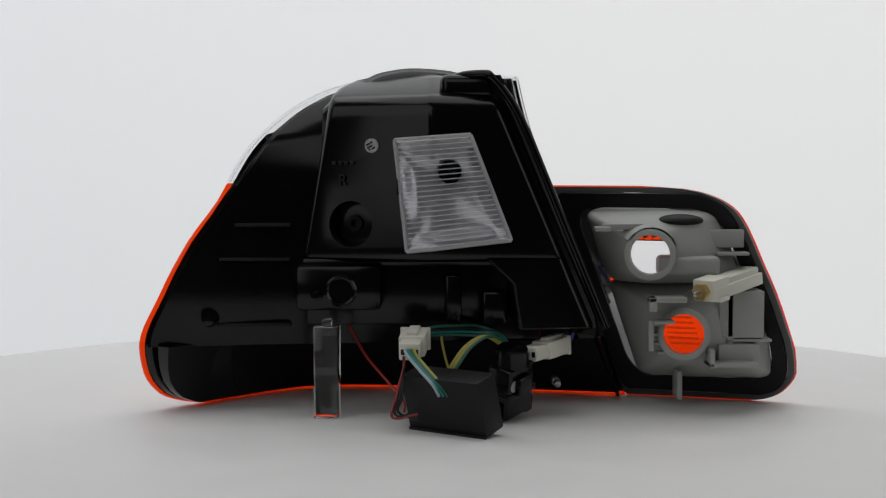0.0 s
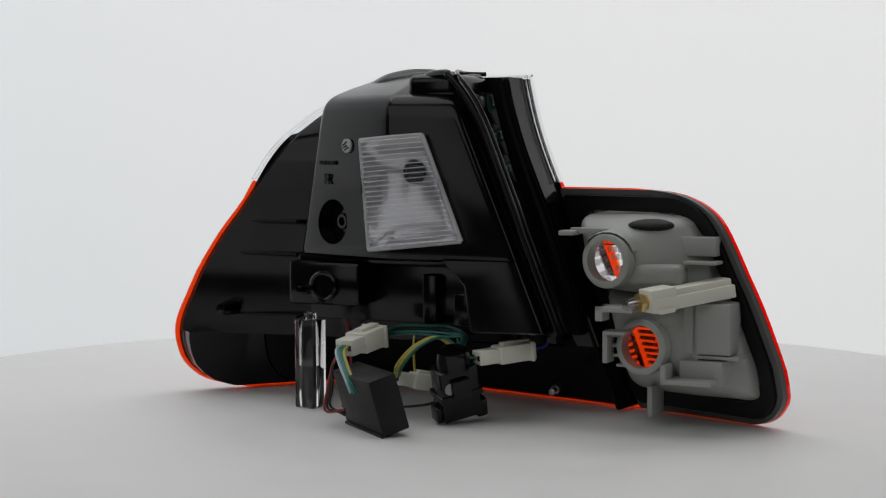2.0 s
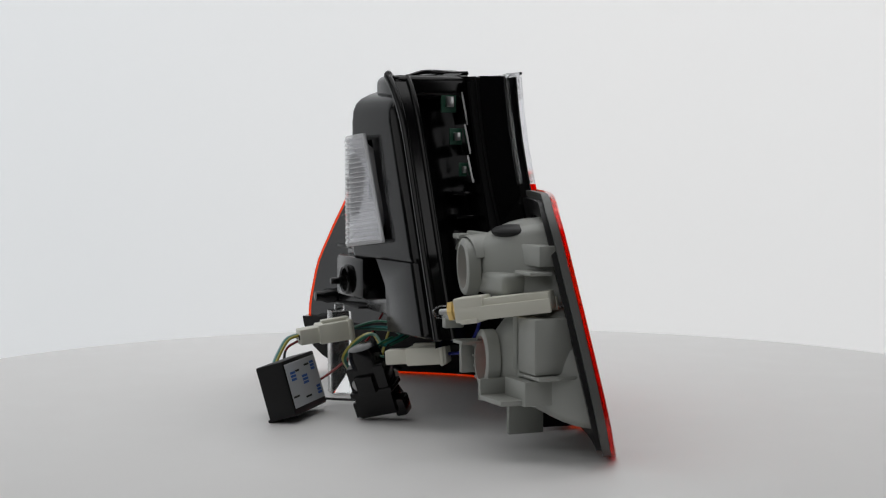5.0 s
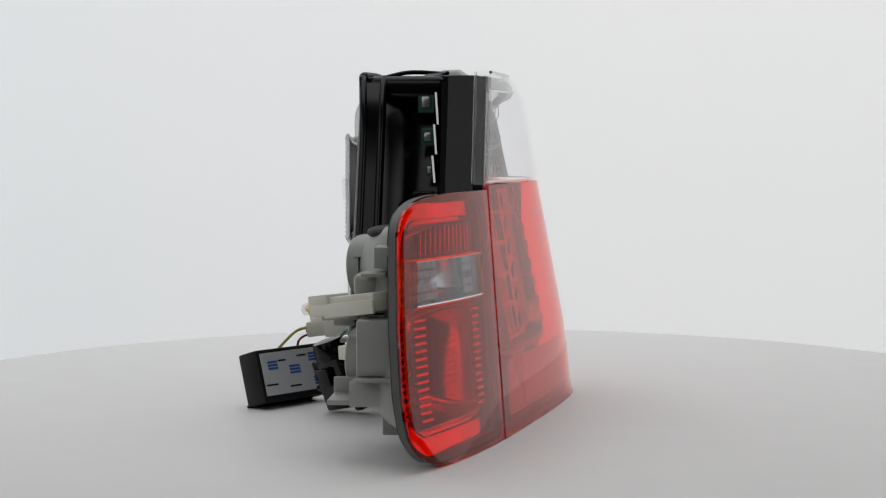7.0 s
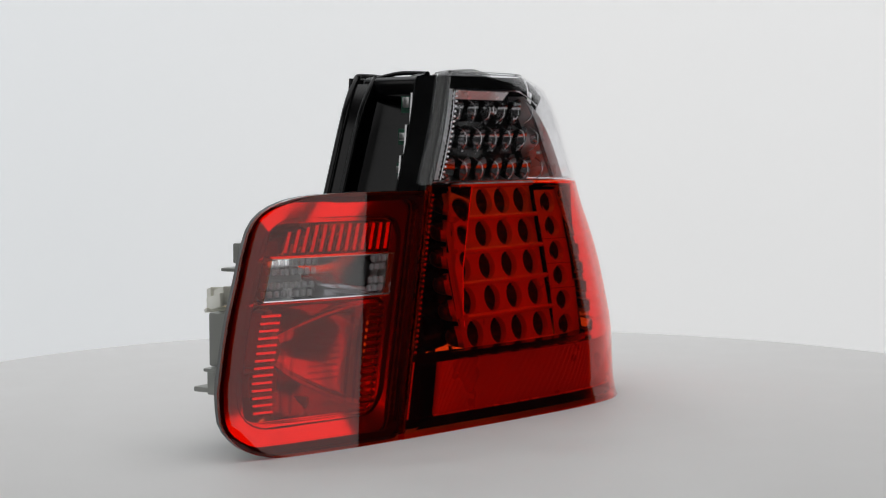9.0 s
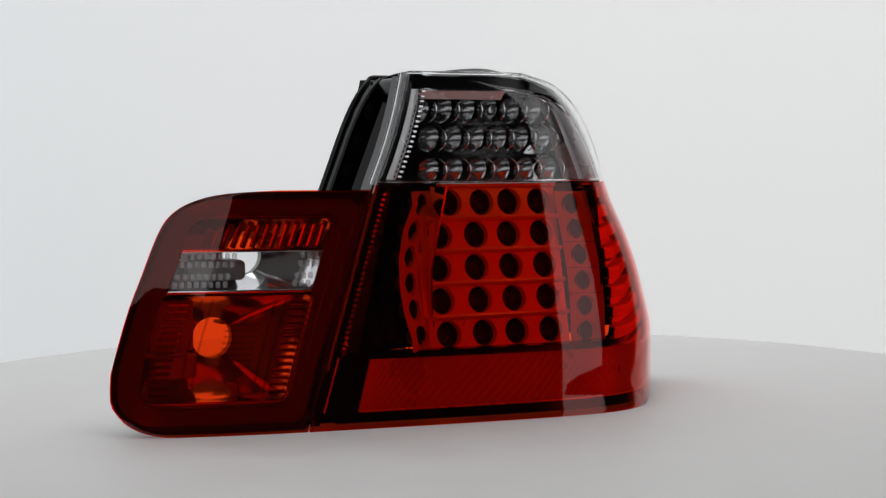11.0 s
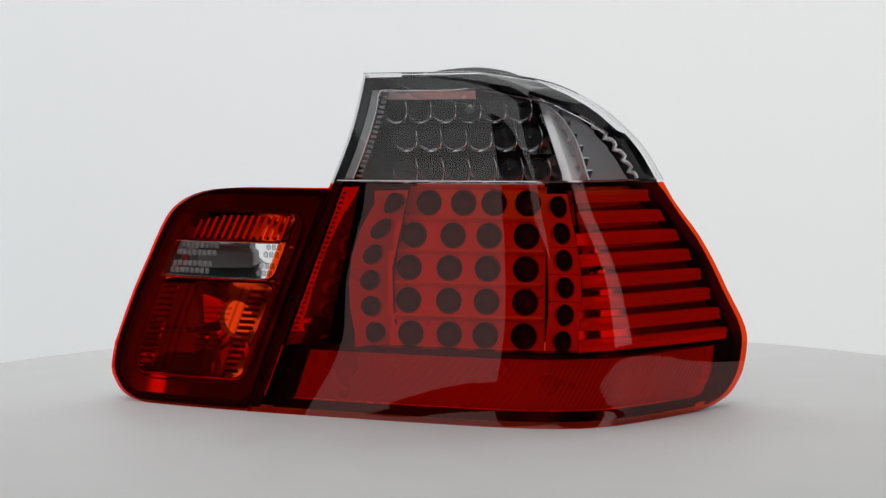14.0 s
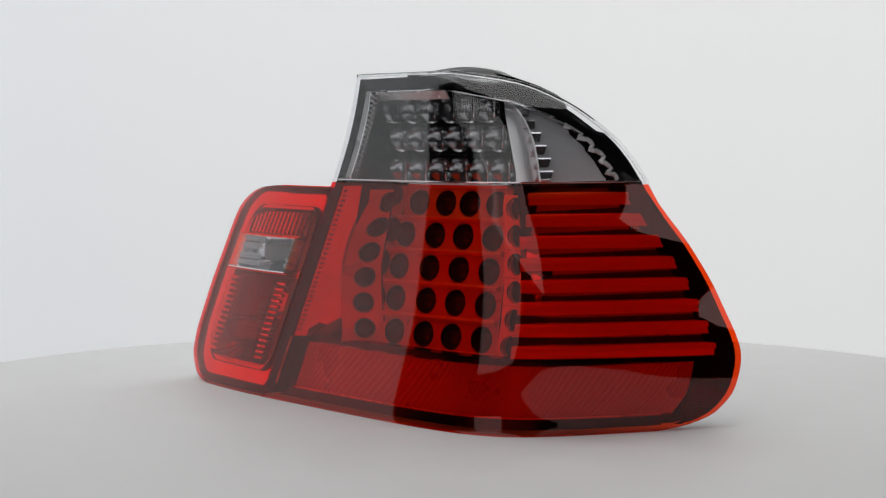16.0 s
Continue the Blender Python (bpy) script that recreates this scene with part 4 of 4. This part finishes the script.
def rounded_loop(u0, u1, z0, z1, inset, ru=0.1, rz=0.016, n=6, shift=(0, 0, 0)):
    """A rounded rectangle of lens co-ordinates, set back by inset."""
    pts, corners = [], ((u1 - ru, z1 - rz, 0), (u0 + ru, z1 - rz, 90), (u0 + ru, z0 + rz, 180), (u1 - ru, z0 + rz, 270))
    flat = []
    for cu, cz, a in corners:
        for k in range(n + 1):
            t = radians(a + 90 * k / n)
            flat.append((cu + ru * math.cos(t), cz + rz * math.sin(t)))
        nu, nz, b = corners[(a // 90 + 1) % 4]
        t0, t1 = radians(a + 90), radians(b)
        p0, p1 = (cu + ru * math.cos(t0), cz + rz * math.sin(t0)), (nu + ru * math.cos(t1), nz + rz * math.sin(t1))
        flat += [(p0[0] + (p1[0] - p0[0]) * (0.5 - 0.5 * math.cos(math.pi * k / 22)), p0[1] + (p1[1] - p0[1]) * (0.5 - 0.5 * math.cos(math.pi * k / 22))) for k in range(1, 22)]
    pts = [inner_lens(u, z, inset) + Vector(shift) for u, z in flat]
    return pts


# back flange, sealing ring and front plate
DARK_GREY = plastic("dark_grey_moulding", (0.10, 0.105, 0.10), 0.45)
part("flange", loft([rounded_loop(0.003, 0.997, 0.0014, 0.169, i, 0.03, 0.004) for i in (0.0030, 0.0082)] + [rounded_loop(0.02, 0.965, 0.006, 0.1645, 0.0090, 0.06, 0.008), rounded_loop(0.02, 0.965, 0.006, 0.1645, 0.0060, 0.06, 0.008)], True, False), DARK_GREY, INNER, "dark grey lens flange")
part("seal_ring", loft([rounded_loop(0.02, 0.962, 0.0065, 0.164, i, 0.06, 0.008) for i in (0.0080, 0.0125)] + [rounded_loop(0.10, 0.89, 0.018, 0.153, i, 0.12, 0.02) for i in (0.0125, 0.0080)], True, False), BLACK_MATT, INNER, "black foam sealing ring")
part("margin", loft([rounded_loop(0.008, 0.988, 0.003, 0.1675, 0.0032, 0.06, 0.010), rounded_loop(0.028, 0.966, 0.0072, 0.1638, 0.0048, 0.07, 0.0115), rounded_loop(0.028, 0.966, 0.0072, 0.1638, 0.0062, 0.07, 0.0115)], True, False), BLACK_MATT, INNER, "black inner margin")


def leaning(loop):
    """The loop set back more the farther it lies from the outer end."""
    return [p + Vector((-0.4, -0.92, 0)) * min(0.004, 0.1 * max(0, inner_lens(0.955, p.z).x - p.x)) for p in loop]


part("front_plate", loft([leaning(rounded_loop(0.018, 0.972, 0.006, 0.165, 0.0064, 0.07, 0.011)), leaning(rounded_loop(0.163, 0.864, 0.022, 0.1497, 0.0075, 0.06, 0.006)), leaning(rounded_loop(0.163, 0.864, 0.022, 0.1497, 0.009, 0.06, 0.006))], True, False), FRAME_SILVER, INNER, "bright inner frame")
part("bezel", loft([[inner_lens(u, z, i) for u, i in ((0.003, 0.0032), (0.035, 0.0045), (0.035, 0.0053), (0.003, 0.0045))] for z in (0.004, 0.04, 0.08, 0.12, 0.15, 0.166)]), BLACK, INNER, "black inner frame")


def bowl(u0, u1, z0, z1, centre, r, front, name, n=8):
    """Reflector bowl: chrome inside, grey outside, open at the bulb hole."""
    a = rounded_loop(u0, u1, z0, z1, front, 0.06, 0.006, n)
    N = len(a)
    c = Vector(centre)
    mid = sum(a, Vector()) / N
    ax = (mid - c).normalized()
    ax = (ax * 0.35 + Vector((0.15, 0.98, 0)) * 0.65).normalized()
    s = ax.cross(Vector((0, 0, 1))).normalized()
    t = s.cross(ax) * -1

    def circle(rad, back):
        out = []
        for p in a:
            d = p - mid
            ang = math.atan2(d.dot(t) / (z1 - z0), d.dot(s) / ((u1 - u0) * 0.135))
            out.append(c + rad * (math.cos(ang) * s + math.sin(ang) * t) + ax * back)
        return out

    ring = circle(r, 0.004)
    levels = []
    for k in range(9):
        q = k / 8
        levels.append([p.lerp(v, q) + (q * (1 - q)) * 0.75 * ((p - mid) - (p - mid).dot(ax) * ax) for p, v in zip(a, ring)])
    part("reflector", loft(levels, True, False), CHROME, INNER, "bright reflector bowl")
    outer = []
    for i, L in enumerate(levels):
        m2 = sum(L, Vector()) / N
        outer.append([p + 0.0016 * ((p - m2).normalized()) - ax * 0.0008 for p in L])
    collar = [circle(r + 0.0045, 0.003), circle(r + 0.0045, -0.005), circle(r + 0.003, -0.006), circle(r, -0.006), circle(r, 0.004)]
    part("rear_body", loft(outer + collar, True, False), GREY, INNER, "grey moulded reflector back")


bowl(0.17, 0.86, 0.0985, 0.150, (0.1531, -0.046, 0.1202), 0.0148, 0.009, "upper")
bowl(0.15, 0.87, 0.0215, 0.0955, (0.1789, -0.044, 0.0603), 0.0152, 0.009, "lower")


def inner_optics():
    """Vertical flutes above the window and optics in the lower chamber."""
    for k in range(13):
        u = 0.20 + 0.047 * k
        top = 0.1475 - 0.028 * max(0, (u - 0.62)) ** 1.0
        a, b = inner_lens(u, 0.1295, 0.007), inner_lens(u, top, 0.007)
        part("flute", tube([a, (a + b) / 2, b], 0.0022, segs=6, steps=2), CHROME, INNER)
    part("partition", loft([[inner_lens(u, z, i) for z, i in ((0.1275, 0.003), (0.1275, 0.02), (0.1285, 0.02), (0.1285, 0.003))] for u in wu]), CHROME, INNER)
    part("partition", loft([[inner_lens(u, z, i) for z, i in ((0.0975, 0.003), (0.0975, 0.02), (0.0985, 0.02), (0.0985, 0.003))] for u in wu]), CHROME, INNER)
    for k in range(14):
        z = 0.0285 + 0.0047 * k
        a = [inner_lens(u, z, 0.0062) for u in (0.735, 0.78, 0.83)]
        part("flute", tube(a, 0.0016, segs=6, steps=2), CHROME, INNER)
        a = [inner_lens(u, z, 0.0062) for u in (0.17, 0.21, 0.255)]
        part("flute", tube(a, 0.0016, segs=6, steps=2), CHROME, INNER)
    for k in range(9):
        u = 0.28 + 0.05 * k
        if 0.33 < u < 0.62:
            continue
        a = [inner_lens(u, z, 0.0095) for z in (0.026, 0.055, 0.093)]
        part("flute", tube(a, 0.0011, segs=6, steps=2), LED_DOME, INNER)
    for k in range(8):
        z = 0.0455 + 0.0042 * k
        a = [inner_lens(u, z, 0.012) for u in (0.37, 0.45, 0.53)]
        part("flute", tube(a, 0.0009, segs=6, steps=2), LED_DOME, INNER)
    for row, z in enumerate((0.1035, 0.1090, 0.1178, 0.1235)):
        bm = bmesh.new()
        for k in range(20):
            u = 0.195 + 0.0335 * k
            if 0.28 < u < 0.57:
                continue
            p = inner_lens(u, z, 0.0075)
            slab(p.x - 0.0018, p.x + 0.0018, p.y - 0.002, p.y + 0.001, z - 0.0024, z + 0.0024, 0.0012, bm, segs=2)
        part("optic_row", bm, PILLOW, INNER, "row of clear moulded pillow optics")


PILLOW = frosted("clear_pillow_optic", (0.82, 0.83, 0.84), 0.32)
inner_optics()

# bulb holder and moulded tabs on the back
AX = (Vector((0.234, -0.022, 0.104)) - Vector((0.188, -0.072, 0.0945)))
HM = aim((0.188, -0.072, 0.0945), AX)
hold = part("bulb_holder", slab(-0.0075, 0.0075, -0.006, 0.006, 0.006, 0.066, 0.001, m=HM), WHITE_NYLON, INNER, "white nylon bulb holder")
part("holder_rail", slab(-0.010, -0.0072, -0.0075, 0.0015, 0.004, 0.067, 0.0006, m=HM), WHITE_NYLON, hold)
part("holder_rail", slab(0.0072, 0.010, -0.0075, 0.0015, 0.004, 0.067, 0.0006, m=HM), WHITE_NYLON, hold)
part("holder_block", slab(-0.0095, 0.0095, -0.008, 0.008, 0.002, 0.022, 0.001, m=HM), WHITE_NYLON, hold)
part("contact", turned([(0.0068, -0.004), (0.0068, -0.001), (0.0055, 0.0), (0.0055, 0.004)], HM, segs=6), BRASS, hold, "brass contact nut")
part("bulb", turned([(0.0046, -0.002), (0.0046, -0.010), (0.0040, -0.013), (0.0022, -0.0155), (0.0003, -0.016)], HM, segs=16), LED_DOME, hold, "clear glass bulb")
part("bulb_core", turned([(0.002, -0.003), (0.002, -0.011), (0.0003, -0.012)], HM, segs=10), STEEL, hold)
for b, lab in (((0.193, 0.226, -0.030, -0.017, 0.124, 0.1375), "grey square tab"), ((0.205, 0.229, -0.038, -0.022, 0.1185, 0.121), ""), ((0.118, 0.150, -0.034, -0.030, 0.138, 0.1425), ""), ((0.112, 0.124, -0.042, -0.028, 0.137, 0.1405), ""),
               ((0.150, 0.178, -0.066, -0.046, 0.0855, 0.0895), ""), ((0.150, 0.156, -0.066, -0.052, 0.079, 0.0895), ""), ((0.154, 0.170, -0.060, -0.044, 0.069, 0.0715), ""), ((0.151, 0.155, -0.054, -0.04, 0.048, 0.071), ""),
               ((0.205, 0.236, -0.045, -0.010, 0.036, 0.052), "grey square tab"), ((0.196, 0.232, -0.060, -0.030, 0.0365, 0.040), ""), ((0.196, 0.2, -0.060, -0.030, 0.036, 0.05), ""), ((0.176, 0.180, -0.030, -0.004, 0.008, 0.030), ""),
               ((0.212, 0.217, -0.04, -0.01, 0.045, 0.092), ""), ((0.212, 0.246, -0.040, -0.008, 0.053, 0.0555), "")):
    part("moulded_tab", slab(*b, bevel=0.0009), GREY, INNER, lab)

slot = bmesh.new()
bmesh.ops.create_uvsphere(slot, u_segments=20, v_segments=10, radius=1.0)
bmesh.ops.transform(slot, matrix=Matrix.Translation((0.178, -0.026, 0.1445)) @ Matrix.Diagonal((0.018, 0.014, 0.0050, 1)), verts=slot.verts)
part("vent_slot", slot, BLACK_MATT, INNER, "dark oval opening in the grey back")
part("moulded_hood", loft([[(0.1531 + r * math.cos(radians(a)), y, 0.1202 + r * math.sin(radians(a))) for a in [20 + 16 * k for k in range(9)]] for r, y in ((0.0205, -0.050), (0.0215, -0.046), (0.0225, -0.030), (0.0195, -0.030), (0.0195, -0.050))], False, False), GREY, INNER, "grey hood round the bulb ring")
part("holder_slot", slab(-0.0024, 0.0024, -0.0064, -0.0056, 0.030, 0.060, 0.0004, m=HM, segs=1), BRASS, hold, "brown slot along the holder")
part("holder_foot", slab(-0.0120, 0.0120, -0.0090, -0.0060, 0.006, 0.018, 0.0008, m=HM), WHITE_NYLON, hold)
part("moulded_shoulder", slab(0.160, 0.206, -0.046, -0.020, 0.1035, 0.1185, 0.004, segs=3), GREY, INNER, "grey shoulder beside the bulb ring")
part("moulded_box", slab(0.206, 0.240, -0.040, -0.012, 0.056, 0.092, 0.0015), GREY, INNER, "grey box-shaped moulding")
for k in range(4):
    part("moulded_tab", slab(0.1525 + 0.002 * k, 0.160 + 0.002 * k, -0.046, -0.036, 0.066 - 0.007 * k, 0.068 - 0.007 * k, 0.0005, segs=1), GREY, INNER)

# ---- loose pieces on the table ----
POST = thing("acrylic_post", "small clear acrylic post with a stub on top", "post")
PM = pose(-0.0885, -0.0572, 0, 0, 0, -6)
part("bar", slab(-0.009, 0.009, -0.008, 0.008, 0.0003, 0.068, 0.0007, m=PM), ACRYLIC, POST)
part("stub", slab(-0.0035, 0.0035, -0.0035, 0.0035, 0.0683, 0.0735, 0.0006, m=PM), ACRYLIC, POST)

MODULE = thing("control_module", "small black electronic control box with pale adhesive tape", "control box")
TAPE = plastic("pale_adhesive_tape", (0.55, 0.57, 0.60), 0.45, var=0.05)
TAPE_BLUE = plastic("blue_print", (0.05, 0.13, 0.42), 0.5)
mx, my = Vector((-0.79, 0.613, 0)).normalized(), Vector((0.613, 0.79, 0)).normalized()
lean = radians(16)
my2, mz2 = my * math.cos(lean) + Vector((0, 0, math.sin(lean))), Vector((0, 0, math.cos(lean))) - my * math.sin(lean)
MM = Matrix.Translation((0.028, -0.151, 0.0003)) @ Matrix((mx, my2, mz2)).transposed().to_4x4()
part("case", slab(0, 0.068, 0, 0.021, 0, 0.041, 0.0011, m=MM), BLACK_MATT, MODULE, "black potted plastic case")
part("case_lip", slab(0.0, 0.068, -0.0012, 0.0005, -0.0002, 0.002, 0.0004, m=MM), BLACK_MATT, MODULE)
tape = part("tape", slab(0.003, 0.066, 0.0209, 0.0216, 0.005, 0.038, 0.0002, m=MM, segs=1), TAPE, MODULE, "pale tape with blue print")
bm = bmesh.new()
for x, z, w in ((0.014, 0.028, 0.010), (0.036, 0.023, 0.011), (0.056, 0.031, 0.008), (0.058, 0.012, 0.008)):
    for k in range(3):
        slab(x - w / 2, x + w / 2, 0.0216, 0.02175, z + 0.0025 * (k - 1) - 0.0009, z + 0.0025 * (k - 1) + 0.0009, 0, bm)
bmesh.ops.transform(bm, matrix=MM, verts=bm.verts)
part("print_bars", bm, TAPE_BLUE, tape, "blue print marks")
bm = bmesh.new()
for x, z, w in ((0.010, 0.013, 0.012), (0.034, 0.010, 0.012), (0.045, 0.033, 0.010), (0.024, 0.031, 0.008)):
    slab(x - w / 2, x + w / 2, 0.0216, 0.02172, z - 0.0007, z + 0.0007, 0, bm)
bmesh.ops.transform(bm, matrix=MM, verts=bm.verts)
part("print_bars", bm, BLACK_MATT, tape, "grey print marks")


def plug_body(name, label, start, end, w, h, group="plugs"):
    """Two-part nylon plug: housing, narrower nose, latch and keying ribs."""
    t = thing(name, label, "connector", group)
    d = Vector(end) - Vector(start)
    L = d.length
    m = facing(start, d)
    part("housing", slab(-w / 2, w / 2, -h / 2, h / 2, L * 0.35, L, 0.0012, m=m), WHITE_NYLON, t)
    part("nose", slab(-w * 0.40, w * 0.40, -h * 0.40, h * 0.40, 0, L * 0.36, 0.001, m=m), WHITE_NYLON, t)
    part("latch", slab(-w * 0.2, w * 0.2, h * 0.5 - 0.0004, h * 0.5 + 0.0024, L * 0.45, L * 0.95, 0.0006, m=m), WHITE_NYLON, t)
    part("collar", slab(-w * 0.58, w * 0.58, -h * 0.56, h * 0.56, L * 0.90, L * 0.96, 0.0006, m=m), WHITE_NYLON, t)
    for dx in (-0.25, 0.25):
        part("terminal", slab(w * dx - 0.0014, w * dx + 0.0014, -0.002, 0.002, -0.0008, 0.0006, 0.0003, m=m, segs=1), BLACK, t)
    return t


plug_body("plug_connector", "off-white nylon wire plug joined to the control box lead", (-0.026, -0.112, 0.0555), (-0.022, -0.070, 0.0610), 0.019, 0.015)
plug_body("plug_connector", "off-white nylon wire plug with blue lead", (0.061, -0.072, 0.0485), (0.088, -0.035, 0.0520), 0.016, 0.013)
plug_body("plug_connector", "small off-white nylon wire plug with yellow leads", (-0.002, -0.078, 0.031), (0.020, -0.050, 0.024), 0.015, 0.012)

SOCKET = thing("bulb_socket", "black plastic bulb socket tilted on the table", "bulb socket")
sx = Vector((0.62, 0.78, 0)).normalized()
sz = (Vector((0, 0, 1)) * 0.94 + Vector((0.05, -0.32, 0))).normalized()
sy = sz.cross(sx).normalized()
sx = sy.cross(sz)
SM = Matrix.Translation((0.0455, -0.068, 0.0005)) @ Matrix((sx, sy, sz)).transposed().to_4x4()
SM = SM @ pose(0, 0, 0.006, 0, 0, 0)
part("body", slab(-0.015, 0.015, -0.010, 0.010, 0.0, 0.040, 0.002, m=SM), BLACK, SOCKET)
part("neck", turned([(0.0125, 0.038), (0.0125, 0.047), (0.011, 0.052), (0.006, 0.053), (0.0004, 0.053)], SM, segs=24), BLACK, SOCKET)
part("collar", slab(-0.0165, 0.0165, -0.0115, 0.0115, 0.017, 0.0215, 0.001, m=SM), BLACK, SOCKET)
part("lug", slab(-0.019, -0.012, -0.006, 0.006, 0.0, 0.012, 0.001, m=SM), BLACK, SOCKET)
part("lug", slab(0.012, 0.021, -0.007, 0.007, -0.004, 0.010, 0.002, m=SM), BLACK, SOCKET)
part("lug", slab(-0.008, 0.006, -0.0155, -0.009, 0.020, 0.034, 0.001, m=SM), BLACK, SOCKET)
part("contact_tab", slab(-0.004, 0.004, -0.0105, -0.0098, 0.024, 0.032, 0.0003, m=SM), STEEL, SOCKET)
part("mark_disc", turned([(0.0045, 0), (0.0045, 0.0006), (0.0003, 0.0006)], SM @ aim((-0.008, -0.0100, 0.027), (0, -1, 0)), segs=20), BADGE, SOCKET, "pale round mark")

WIRES = {"green": (0.02, 0.13, 0.08), "yellow": (0.42, 0.36, 0.06), "pale_blue": (0.35, 0.45, 0.47), "black": (0.012, 0.012, 0.013), "red": (0.30, 0.02, 0.02), "blue": (0.02, 0.03, 0.25), "teal": (0.02, 0.20, 0.19)}
WIRES = {k: plastic(k + "_wire", v, 0.35, var=0.1) for k, v in WIRES.items()}
HARNESS = thing("wiring_harness", "loose bundle of green, yellow, red and black wires", "wiring")


def wire(colour, pts, r=0.0011):
    part("wire", tube(pts, r, segs=7, steps=6), WIRES[colour], HARNESS, colour.replace("_", " ") + " insulated wire")


nose, tailA = Vector((-0.026, -0.112, 0.0555)), Vector((-0.022, -0.070, 0.061))
for k, c in enumerate(("pale_blue", "teal", "green", "yellow")):
    o = 0.0022 * (k - 1.5)
    wire(c, [nose + Vector((o, 0.002, 0.002)), nose + Vector((o + 0.002, -0.009, -0.001)), (-0.016 + o, -0.130, 0.046), (-0.006 + o, -0.138, 0.036), (0.000 + 1.4 * o, -0.1395, 0.028)])
for k, c in enumerate(("black", "black", "red")):
    o = 0.002 * k
    wire(c, [nose + Vector((-0.004, 0.002, -0.003)), (-0.030, -0.121, 0.045), (-0.031 - o, -0.121, 0.026), (-0.034 - o, -0.119, 0.014 - o), (-0.020, -0.1215, 0.0085 + o)], 0.001)
for k, c in enumerate(("green", "teal", "black", "green")):
    o = 0.0022 * (k - 1.5)
    wire(c, [tailA + Vector((o, -0.002, 0)), tailA + Vector((o + 0.006, 0.016, 0.002 + o)), (0.004 + o, -0.046, 0.0635 + o), (0.024, -0.042 + o, 0.0625 + o), (0.040, -0.050 + o, 0.061), (0.047, -0.068 + o, 0.055)])
for k, c in enumerate(("yellow", "yellow", "green")):
    o = 0.0024 * (k - 1)
    wire(c, [(0.044 + o, -0.070, 0.055), (0.030 + o, -0.072, 0.062), (0.016 + o, -0.080, 0.055), (0.006 + o, -0.086, 0.042), (-0.001 + o * 0.6, -0.079, 0.031)], 0.0012)
wire("red", [(-0.075, -0.024, 0.066), (-0.060, -0.045, 0.044), (-0.042, -0.075, 0.028), (-0.031, -0.098, 0.018), (-0.030, -0.108, 0.012)], 0.001)
wire("black", [(0.020, -0.050, 0.024), (0.010, -0.040, 0.008), (-0.018, -0.060, 0.0045), (-0.030, -0.090, 0.006), (-0.028, -0.106, 0.010)], 0.001)
wire("blue", [(0.088, -0.035, 0.052), (0.096, -0.026, 0.055), (0.099, -0.018, 0.068), (0.096, -0.012, 0.084)], 0.0012)
wire("green", [(0.061, -0.072, 0.0485), (0.054, -0.078, 0.050), (0.048, -0.074, 0.056), (0.040, -0.060, 0.060)], 0.001)
wire("yellow", [(-0.004, -0.045, 0.062), (-0.002, -0.050, 0.050), (0.002, -0.056, 0.036), (0.008, -0.064, 0.029)], 0.001)
wire("red", [(0.070, -0.024, 0.066), (0.072, -0.030, 0.058), (0.070, -0.040, 0.054), (0.074, -0.050, 0.051)], 0.001)


def motions():
    times = [k / 10 for k in range(161)]
    rows = [(t, pose(0, 0, 0, 0, 0, -TURN * t)) for t in times]
    for ob in [o for o in scene.objects if o.parent is None and o.type == "EMPTY"]:
        walk(ob, rows)


motions()
